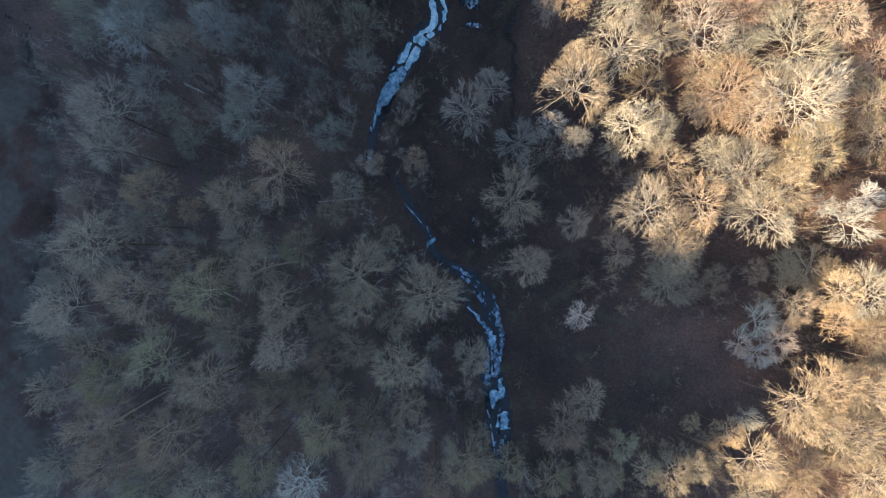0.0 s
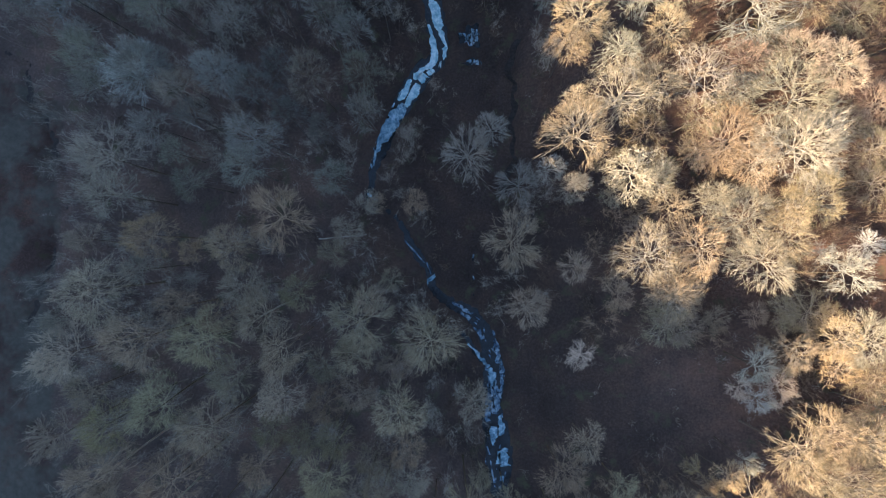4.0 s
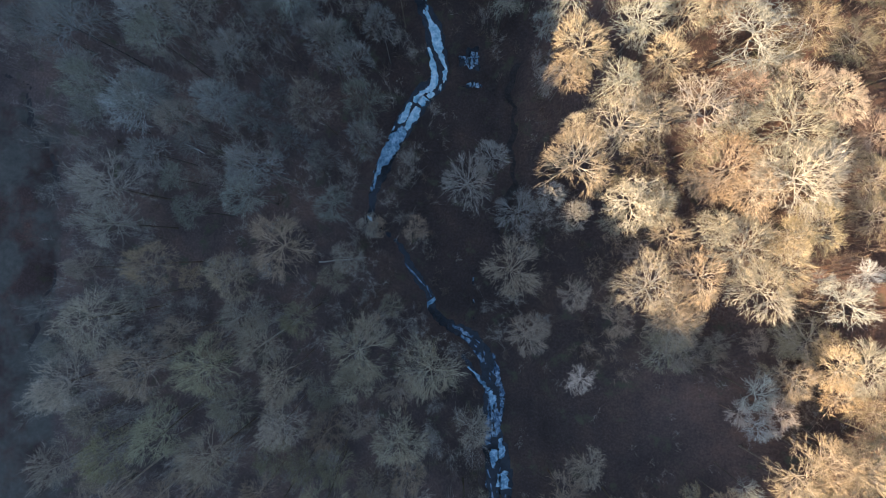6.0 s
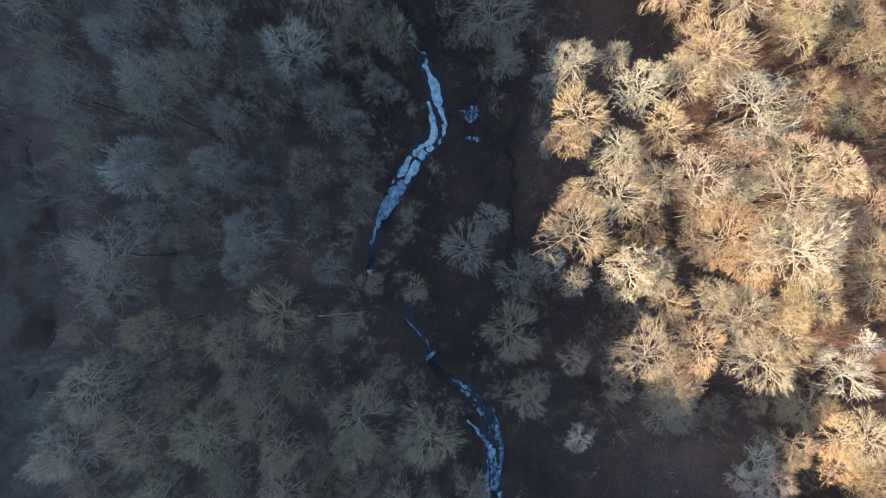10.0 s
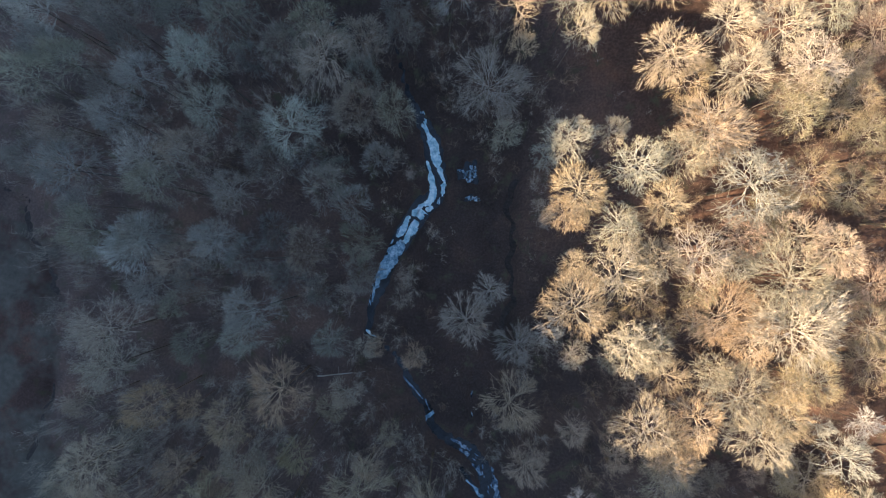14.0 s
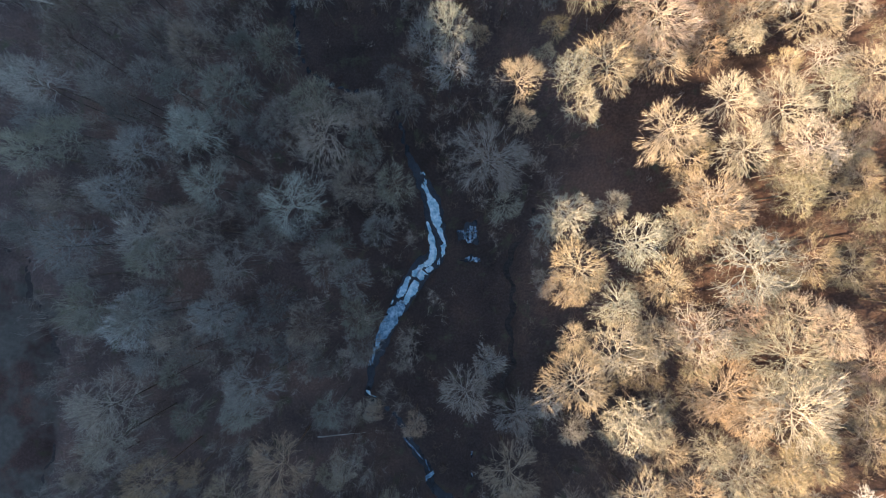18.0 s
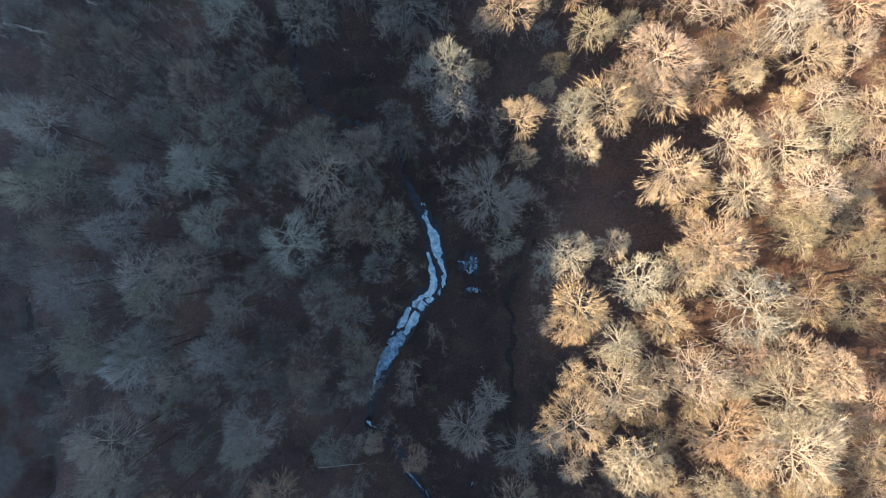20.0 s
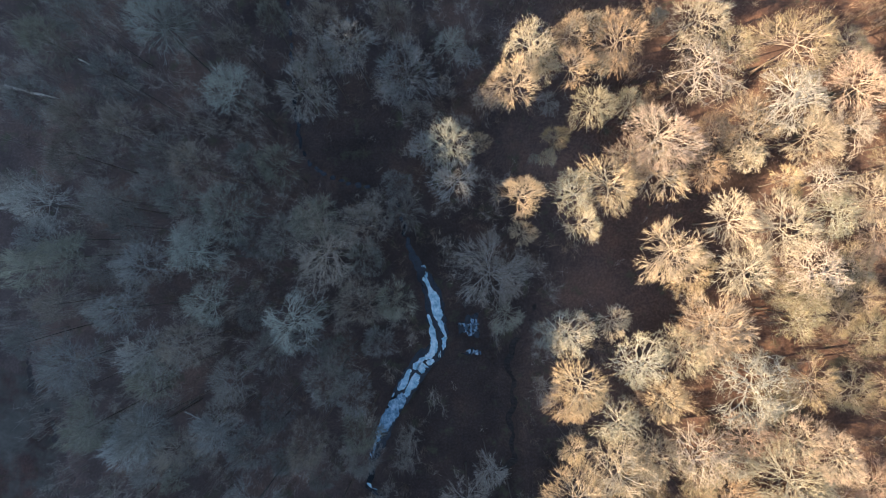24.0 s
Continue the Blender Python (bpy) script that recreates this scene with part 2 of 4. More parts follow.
STREAM_LOWER = [(-11.1, 13.2, .9), (-7.2, 10.6, .9), (-5.7, 8.0, 1.1), (-4.2, 5.2, 1.3), (-2.4, 2.8, 1.2), (-1.7, 1.1, 1.5), (-1.4, -0.6, 1.4), (1.4, -2.7, 1.7), (4.1, -4.2, 2.2), (6.4, -7.2, 2.6), (7.6, -11.1, 3.2), (7.7, -15.0, 3.4), (7.2, -18.4, 3.2), (8.1, -21.9, 3.8), (8.6, -25.7, 4.2), (8.6, -29.6, 3.2), (8.8, -33.5, 2.0), (9.3, -37.8, 1.8), (10.0, -44.7, 1.8)]
SIDE_RILL = [(3.0, -6.9, 0.8), (3.8, -8.3, 0.9), (5.2, -10.4, 1.0), (7.1, -12.4, 1.2)]
BACK_RILL = [(4.9, 6.6, 0.4), (4.6, 4.4, 0.5), (4.4, 2.2, 0.5), (4.9, 0.2, 0.5), (4.4, -1.8, 0.4)]
# old channels that hold no water
DRY_CHANNEL = [(13.5, 42.0, 0.7), (11.5, 36.0, 1.0), (10.4, 31.5, 1.2), (11.0, 24.5, 1.0), (10.4, 18.6, 1.3), (9.0, 12.0, 0.6)]
MEADOW_DITCH = [(-68.0, 36.0, 0.8), (-63.8, 33.8, 1.0), (-63.0, 29.4, 1.3), (-61.0, 25.0, 1.1), (-59.0, 20.9, 1.2), (-57.8, 17.2, 1.0), (-57.2, 13.0, 0.6), (-59.3, 8.0, 0.6), (-60.7, 0.0, 1.0), (-63.2, -4.0, 1.1), (-63.7, -9.0, 1.0)]
POOLS = [(4.2, 38.2, 2.1, 2.3), (4.6, 34.2, 2.0, 0.8)]


def smooth_line(points, step=0.5):
    """A curve through the points, each with a width, at even steps."""
    p = np.array(points, float)
    out = []
    for i in range(len(p) - 1):
        p0, p1, p2, p3 = p[max(i - 1, 0)], p[i], p[i + 1], p[min(i + 2, len(p) - 1)]
        n = max(2, int(np.hypot(*(p2 - p1)[:2]) / step))
        for s in np.arange(n) / n:
            out.append(0.5 * (2 * p1 + (p2 - p0) * s + (2 * p0 - 5 * p1 + 4 * p2 - p3) * s * s + (3 * p1 - p0 - 3 * p2 + p3) * s ** 3))
    out.append(p[-1])
    return np.array(out)


def uneven(line):
    """The same line, wandering and widening by turns."""
    s = np.arange(len(line))
    out = line.copy()
    out[:, 0] += 0.45 * np.sin(0.31 * s) + 0.28 * np.sin(0.83 * s + 1.0)
    out[:, 2] *= 0.85 + 0.22 * np.sin(0.37 * s + 2.0) + 0.15 * np.sin(1.1 * s)
    out[:, 2] = np.maximum(out[:, 2], 0.40)
    return out


STREAM = smooth_line(STREAM_UPPER + STREAM_LOWER)
RILLS = [smooth_line(SIDE_RILL), smooth_line(BACK_RILL)]
DRY = uneven(smooth_line(DRY_CHANNEL))
DITCHES = np.concatenate([DRY, uneven(smooth_line(MEADOW_DITCH))])
HOLLOWS = np.concatenate([STREAM, *RILLS, DITCHES])


# northing and height of the western ridge's crest
RIDGE = ((-130, -91.6, -89.6, -71, -66, -62, -53, -47, -38, -25, -22, -12, -9, -2, 10, 60), (118.0, 116.6, 125.5, 125.5, 118.5, 117.6, 116.2, 112.9, 111.7, 112.6, 116.4, 116.4, 113.0, 111.4, 110.2, 109.0))


def ease(v, lo, hi):
    s = np.clip((v - lo) / (hi - lo), 0, 1)
    return s * s * (3 - 2 * s)


def bank_gap(x, y):
    """Metres from the water's edge (below 0: in the channel)."""
    x, y = np.atleast_1d(np.asarray(x, float)), np.atleast_1d(np.asarray(y, float))
    gap = np.empty(x.shape)
    for i in range(0, len(x), 4000):
        gap[i:i + 4000] = (np.hypot(x[i:i + 4000, None] - HOLLOWS[:, 0], y[i:i + 4000, None] - HOLLOWS[:, 1]) - HOLLOWS[:, 2] / 2).min(axis=1)
    for cx, cy, rx, ry in POOLS:
        turn = np.arctan2(y - cy, x - cx)
        rim = 0.8 + 0.2 * np.sin(3 * turn + cx) + 0.14 * np.sin(7 * turn + cy)
        gap = np.minimum(gap, (np.hypot((x - cx) / rx, (y - cy) / ry) - rim) * min(rx, ry))
    return gap


def ripple(x, y):
    return 0.22 * np.sin(0.31 * x + 0.17 * y) + 0.18 * np.sin(-0.23 * x + 0.41 * y + 1.3) + 0.10 * np.sin(0.83 * x + 0.55 * y + 0.4) + 0.07 * np.sin(1.31 * x - 1.07 * y)


def land(x, y):
    """Height of the ground without the stream's channel: a flat valley, a ridge to the west, a wooded slope to the east, low hills far off."""
    x, y = np.atleast_1d(np.asarray(x, float)), np.atleast_1d(np.asarray(y, float))
    crest = np.interp(y, *RIDGE) + 0.5 * np.sin(0.33 * y) + 0.35 * np.sin(0.71 * y + 2.0)
    west = crest * ease(-x, 84, 250) * (1 - 0.6 * ease(-x, 250, 700))
    # the slope's foot lies east of the stream; a short bank, a terrace, then a steady rise
    up = x - (12.5 - 5.0 * ease(y, -2, 14))
    east = sum(np.interp(up + step, (0, 5, 14, 26, 45, 140, 500), (0, 3.2, 6.4, 9.0, 15.5, 46, 70)) for step in (-1.2, -0.6, 0.0, 0.6, 1.2)) / 5 * (1 - 0.18 * ease(-y, -5, 20))
    east = np.where(up < 0.4, 0, east * ease(up, 0.4, 4))
    far = 30 * ease(np.abs(y - 20), 150, 700)
    return west + east + far + ripple(x, y) * (1 - ease(np.hypot(x, y - 20), 150, 300)) * (0.25 + 0.75 * ease(np.abs(x + 6), 16, 34))


def ground_height(x, y):
    """Height of the ground at one place, with the channel."""
    gap = float(bank_gap(x, y)[0])
    return float(land(x, y)[0]) - 0.75 * float(1 - ease(gap, -0.7, 0.6))


def sheet_steps(fine_lo, fine_hi, fine, mid_lo, mid_hi, mid, reach):
    steps = list(np.arange(mid_lo, fine_lo, mid)) + list(np.arange(fine_lo, fine_hi, fine)) + list(np.arange(fine_hi, mid_hi + 0.01, mid))
    for sign in (-1, 1):
        at, gap = (mid_lo if sign < 0 else mid_hi), mid * 2
        while abs(at) < reach:
            gap = min(gap * 1.25, 120) if abs(at) > 330 else min(gap * 1.15, 7)
            at += sign * gap
            steps.append(at)
    return np.array(sorted(set(steps)))


def build_ground():
    xs = sheet_steps(-27.0, 15.0, 0.4, -78.0, 80.0, 1.0, 2500)
    xs = np.unique(np.concatenate([xs, np.arange(-69.5, -55.0, 0.5)]))
    ys = sheet_steps(-46.0, 96.0, 0.5, -60.0, 108.0, 1.0, 2500)
    gx, gy = np.meshgrid(xs, ys)
    z = land(gx.ravel(), gy.ravel()).reshape(gx.shape)
    near = ((gx > -29) & (gx < 16) & (gy > -52) & (gy < 104)) | ((gx > -71) & (gx < -54) & (gy > -14) & (gy < 40))
    z[near] -= 0.75 * (1 - ease(bank_gap(gx[near], gy[near]), -0.7, 0.6))
    # hummocks and slumps along the banks
    bx, by = gx[near], gy[near]
    z[near] += (0.09 * np.sin(2.3 * bx + 1.1 * by) * np.sin(1.7 * by - 0.8 * bx + 2.0) + 0.07 * np.sin(4.1 * bx - 2.2 * by + 0.7) + 0.06 * np.sin(3.3 * by + 1.9 * bx)) * (1 - ease(bank_gap(bx, by), 0.4, 2.2))
    rng = np.random.default_rng(5)
    calm = np.hypot(gx, gy - 20) < 130
    z[calm] += rng.normal(0, 0.045, int(calm.sum()))
    ny, nx = gx.shape
    verts = np.stack([gx.ravel(), gy.ravel(), z.ravel()], 1)
    i = (np.arange(ny - 1)[:, None] * nx + np.arange(nx - 1)[None]).ravel()
    faces = np.stack([i, i + 1, i + nx + 1, i + nx], 1)
    data = bpy.data.meshes.new("ground")
    data.from_pydata(verts.tolist(), [], faces.tolist())
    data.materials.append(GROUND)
    data.polygons.foreach_set("use_smooth", [True] * len(data.polygons))
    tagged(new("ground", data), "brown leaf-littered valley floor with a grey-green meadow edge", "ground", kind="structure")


build_ground()


def ribbon(name, line, extra, z, label, material=None):
    """A strip along a channel: water at one level, or a dark bed at a depth below the land."""
    way = unit(np.gradient(line[:, :2], axis=0))
    side = np.stack([-way[:, 1], way[:, 0]], 1)
    half = (line[:, 2] / 2 + extra)[:, None]
    level = land(line[:, 0], line[:, 1]) + z if material else np.full(len(line), z)
    a, b = line[:, :2] + side * half, line[:, :2] - side * half
    n = len(line)
    verts = [(*p, h) for p, h in zip(a, level)] + [(*p, h) for p, h in zip(b, level)]
    data = bpy.data.meshes.new(name)
    data.from_pydata(verts, [], [(i, n + i, n + i + 1, i + 1) for i in range(n - 1)])
    data.materials.append(material or WATER)
    return tagged(new(name, data), label, "mud" if material else "water", kind="structure")


WATER_Z = -0.40
ribbon("water", STREAM, 0.5, WATER_Z, "dark narrow forest stream, partly frozen over")
ribbon("water_rill", RILLS[0], 0.3, WATER_Z + 0.01, "dark narrow side channel of the stream")
ribbon("water_back_rill", RILLS[1], 0.3, WATER_Z + 0.02, "thin trickle of dark water in leaf litter")
ribbon("ditch_bed", uneven(smooth_line(MEADOW_DITCH)), 0.30, -0.46, "dark-bedded ditch along the meadow edge", DARK_BED)
ribbon("channel_bed", DRY, 0.25, -0.5, "dry side channel with a dark bed", DARK_BED)
for cx, cy, rx, ry in POOLS:
    ring = np.linspace(0, 2 * np.pi, 48, endpoint=False)
    rim = 0.98 + 0.2 * np.sin(3 * ring + cx) + 0.14 * np.sin(7 * ring + cy)
    pool = bpy.data.meshes.new("water_pool")
    pool.from_pydata([(cx, cy, WATER_Z - 0.02)] + [(cx + rx * r * math.cos(t), cy + ry * r * math.sin(t), WATER_Z - 0.02) for t, r in zip(ring, rim)], [], [(0, i + 1, (i + 1) % 48 + 1) for i in range(48)])
    pool.materials.append(WATER)
    tagged(new("water_pool", pool), "shallow dark woodland pool with patches of ice", "water", kind="structure")


# ---- ice on the stream ----
def ragged(n, rng, amount):
    """A wandering edge: n offsets with coarse and fine raggedness."""
    knots = max(4, n // 5)
    coarse = np.interp(np.linspace(0, knots - 1, n), np.arange(knots), rng.normal(0, 1.0, knots))
    return amount * (coarse + rng.normal(0, 0.4, n))


def plate(outline, z, thick, material, label, group):
    bm = bmesh.new()
    face = bm.faces.new([bm.verts.new((x, y, z)) for x, y in outline])
    if face.normal.z < 0 or sum((a[0] - b[0]) * (a[1] + b[1]) for a, b in zip(outline[1:] + outline[:1], outline)) > 0:
        face.normal_flip()
    top = bmesh.ops.extrude_face_region(bm, geom=[face])
    bmesh.ops.translate(bm, verts=[v for v in top["geom"] if isinstance(v, bmesh.types.BMVert)], vec=(0, 0, thick))
    bmesh.ops.triangulate(bm, faces=bm.faces[:])
    bmesh.ops.recalc_face_normals(bm, faces=bm.faces[:])
    data = bpy.data.meshes.new("ice_sheet")
    bm.to_mesh(data)
    bm.free()
    data.materials.append(material)
    return tagged(new("ice_sheet", data), label, "ice", group)


def ice_sheet(line, material, label, seed, rough):
    """A floating plate of ice with ragged edges along a middle line with widths."""
    rng = np.random.default_rng(seed)
    line = smooth_line(line, 0.11)
    way = unit(np.gradient(line[:, :2], axis=0))
    side = np.stack([-way[:, 1], way[:, 0]], 1)
    half = np.maximum(line[:, 2] / 2, 0.05)
    n = len(line)
    left = np.maximum(half + ragged(n, rng, rough) * np.minimum(1, half / 0.4), 0.04)
    right = np.maximum(half + ragged(n, rng, rough) * np.minimum(1, half / 0.4), 0.04)
    a = line[:, :2] + side * left[:, None]
    b = line[:, :2] - side * right[:, None]
    outline = [tuple(p) for p in b] + [tuple(p) for p in a[::-1]]
    plate(outline, WATER_Z + 0.012, 0.05, material, label, "ice sheets on the stream")


# middle line and width of each sheet
WHITE_ICE = [
    [(-2.68, 46.07, 0.26), (-2.25, 44.34, 0.69), (-1.82, 43.48, 0.95), (-1.21, 41.92, 1.60), (-0.78, 40.45, 1.50), (-0.26, 38.89, 0.85), (0.17, 37.59, 0.52), (0.35, 36.47, 0.69), (0.00, 35.00, 0.26)],
    [(-2.25, 40.02, 0.26), (-1.73, 38.03, 0.78), (-1.38, 35.86, 1.04), (-1.38, 34.57, 1.04), (-2.08, 33.61, 0.87), (-3.11, 33.10, 0.69), (-3.98, 32.23, 0.87), (-4.33, 31.54, 0.35)],
    [(-1.30, 32.92, 0.35), (-1.73, 32.75, 0.78), (-2.34, 32.32, 1.12)],
    [(-2.68, 32.32, 1.12), (-3.20, 31.71, 1.38), (-3.63, 31.28, 1.21)],
    [(-3.81, 30.85, 1.12), (-4.41, 29.81, 1.30), (-4.93, 28.77, 1.21), (-5.71, 27.39, 0.69)],
    [(-4.84, 31.54, 0.43), (-5.36, 30.67, 0.95), (-6.06, 29.38, 1.04), (-6.83, 28.34, 0.43)],
    [(-11.59, 14.13, 0.17), (-11.07, 13.70, 0.35), (-10.03, 13.09, 0.17)],
]
# middle line and width of each sheet
FROSTED_ICE = [
    [(-5.88, 27.73, 1.04), (-6.83, 26.43, 1.73), (-7.79, 25.05, 1.90), (-8.65, 23.75, 1.73), (-9.43, 22.45, 1.21), (-10.12, 20.98, 0.69), (-10.47, 19.43, 0.35), (-10.64, 18.39, 0.26)],
    [(8.74, -19.81, 0.52), (9.00, -21.37, 0.78), (8.65, -22.92, 0.69)],
    [(7.87, -21.54, 0.52), (7.70, -22.92, 0.95), (7.70, -24.40, 0.43)],
    [(9.69, -24.83, 0.52), (9.26, -26.04, 1.56), (9.43, -27.60, 1.21)],
    [(-2.77, 0.00, 0.35), (-2.08, 0.87, 0.61), (-1.12, 1.82, 0.26)],
    [(8.48, -25.26, 0.43), (8.39, -27.25, 0.43)],
    [(9.00, -29.07, 0.52), (9.00, -29.76, 0.52)],
    [(3.81, -8.82, 0.26), (4.84, -9.95, 0.43), (5.88, -11.33, 0.69), (6.83, -12.54, 0.61)],
    [(6.83, -12.72, 0.61), (7.44, -13.84, 0.87), (7.79, -15.31, 0.52)],
    [(-11.16, 20.12, 0.17), (-11.25, 17.96, 0.17)],
]
# middle line and width of each sheet
THIN_ICE = [
    [(-5.88, 7.01, 0.17), (-4.41, 5.28, 0.26), (-2.85, 3.55, 0.17)],
    [(-3.63, 6.14, 0.17), (-3.03, 4.93, 0.17)],
    [(-2.51, 3.55, 0.17), (-1.82, 1.82, 0.26)],
    [(1.38, -2.51, 0.35), (3.11, -3.55, 0.52), (4.50, -4.33, 0.26)],
    [(2.68, -4.07, 0.35), (4.07, -5.19, 0.52)],
    [(4.41, -6.40, 0.26), (5.28, -7.01, 0.43), (5.97, -8.22, 0.35)],
    [(7.79, -6.40, 0.35), (8.30, -9.00, 0.87), (8.48, -11.85, 0.69)],
    [(9.08, -11.59, 0.35), (9.52, -14.27, 0.43)],
    [(7.96, -14.45, 0.43), (8.30, -17.22, 1.04), (8.13, -19.64, 0.61)],
    [(6.92, -13.75, 0.26), (7.27, -17.22, 0.35), (7.09, -20.68, 0.26)],
    [(8.65, -10.29, 0.26), (8.91, -13.75, 0.52), (8.82, -17.22, 0.26)],
    [(6.40, -11.16, 0.17), (6.57, -12.89, 0.26)],
    [(7.18, -14.79, 0.52), (7.09, -16.78, 0.95), (6.75, -18.25, 0.69)],
    [(7.27, -17.91, 0.69), (7.61, -19.12, 0.78)],
    [(6.75, -18.51, 0.61), (6.66, -20.85, 0.52)],
    [(6.75, -24.57, 0.26), (7.09, -25.87, 0.26)],
    [(6.40, -26.30, 0.17), (6.57, -29.33, 0.26)],
    [(7.27, -26.73, 0.17), (7.79, -30.19, 0.26)],
]
# middle line and width of each sheet
POOL_ICE = [
    [(5.97, 40.28, 0.35), (5.45, 39.06, 1.04), (4.58, 38.11, 1.90), (3.81, 36.90, 1.56), (2.94, 35.95, 0.87), (2.08, 35.26, 0.26)],
    [(1.90, 38.63, 0.26), (2.94, 38.63, 0.69), (4.15, 38.20, 0.61)],
    [(2.42, 34.83, 0.26), (3.81, 34.48, 0.52), (5.02, 34.05, 1.04), (6.06, 33.44, 0.61)],
    [(5.97, 39.15, 0.35), (6.40, 37.85, 0.61)],
    [(3.81, 6.57, 0.17), (4.33, 7.18, 0.17)],
    [(4.76, 5.28, 0.17), (4.50, 4.24, 0.17)],
    [(4.50, 1.47, 0.43), (5.02, 0.78, 0.61), (4.67, 0.09, 0.26)],
    [(4.15, -0.69, 0.35), (5.02, -0.69, 0.35)],
]
for number, (sheets, material, label, rough) in enumerate((
    (WHITE_ICE, ICE_WHITE, "frosted white ice sheet on the dark stream", 0.15),
    (FROSTED_ICE, ICE_FROST, "pale blue frosted ice sheet on the stream", 0.2),
    (THIN_ICE, ICE_BLUE, "thin wet blue-grey ice on the dark stream", 0.14),
    (POOL_ICE, ICE_POOL, "thin patchy ice on a shallow woodland pool", 0.24),
)):
    for k, sheet in enumerate(sheets):
        ice_sheet(sheet, material, label, 100 * number + k, rough)


def ice_fragments(line, count, seed, material):
    """Small broken pieces of ice afloat along a reach of the stream."""
    rng = np.random.default_rng(seed)
    line = smooth_line(line, 0.3)
    way = np.gradient(line[:, :2], axis=0)
    flow = np.arctan2(way[:, 1], way[:, 0])
    for _ in range(count):
        k = rng.integers(len(line))
        x, y, wide = line[k]
        side = rng.uniform(-0.5, 0.5) * wide
        size, squash, turn = rng.uniform(0.12, 0.55), rng.uniform(0.15, 0.35), flow[k] + rng.normal(0, 0.25)
        ring = np.arange(8) * math.pi / 4
        r = size * rng.uniform(0.6, 1.1, 8)
        px, py = np.cos(ring) * r, np.sin(ring) * r * squash
        outline = list(zip((x + side + px * math.cos(turn) - py * math.sin(turn)).tolist(), (y + px * math.sin(turn) + py * math.cos(turn)).tolist()))
        plate(outline, WATER_Z + 0.02, 0.045, material, "small broken piece of ice afloat on dark water", "ice fragments on the stream")


ice_fragments([(-3.0, 47.6, 0.7), (-2.7, 45.8, 0.9), (-2.4, 44.6, 0.6)], 12, 1, ICE_WHITE)
ice_fragments([(0.5, 36.8, 0.5), (0.2, 35.0, 0.5), (-0.6, 33.6, 0.6)], 10, 2, ICE_WHITE)
ice_fragments([(-6.4, 29.6, 0.5), (-7.6, 27.6, 0.5), (-9.3, 24.6, 0.6), (-10.4, 21.6, 0.6), (-11.0, 17.6, 0.5)], 26, 3, ICE_FROST)
ice_fragments([(1.4, -2.6, 1.0), (5.0, -5.0, 1.4), (7.4, -9.0, 1.6), (8.4, -13.0, 1.8)], 18, 4, ICE_BLUE)
ice_fragments([(7.9, -18.0, 1.8), (8.4, -23.0, 2.0), (8.6, -28.0, 2.0), (8.6, -31.0, 1.4)], 20, 5, ICE_BLUE)

# ---- trees ----
def curve_line(start, way, length, n, lift, crook, rng):
    """A bough: n points from start along way, bending up by lift and wandering by crook."""
    pts, d = [np.array(start, float)], np.array(way, float)
    for i in range(n - 1):
        d = unit(d + np.array([0, 0, lift]) / n + rng.normal(0, crook, 3))
        pts.append(pts[-1] + d * length / (n - 1))
    return np.array(pts)


def along(pts, s):
    i = np.clip(s * (len(pts) - 1), 0, len(pts) - 1.001)
    k = int(i)
    return pts[k] + (pts[k + 1] - pts[k]) * (i - k), unit(pts[k + 1] - pts[k])


def sphere_spread(n, low, rng):
    """n directions spread evenly over the sky, from straight up down to the height low."""
    i = np.arange(n) + 0.5
    z = 1 - (1 - low) * i / n
    az = i * 2.39996 + rng.uniform(0, 6.28) + rng.normal(0, 0.18, n)
    flat = np.sqrt(1 - z * z)
    return np.stack([np.cos(az) * flat, np.sin(az) * flat, z], 1)


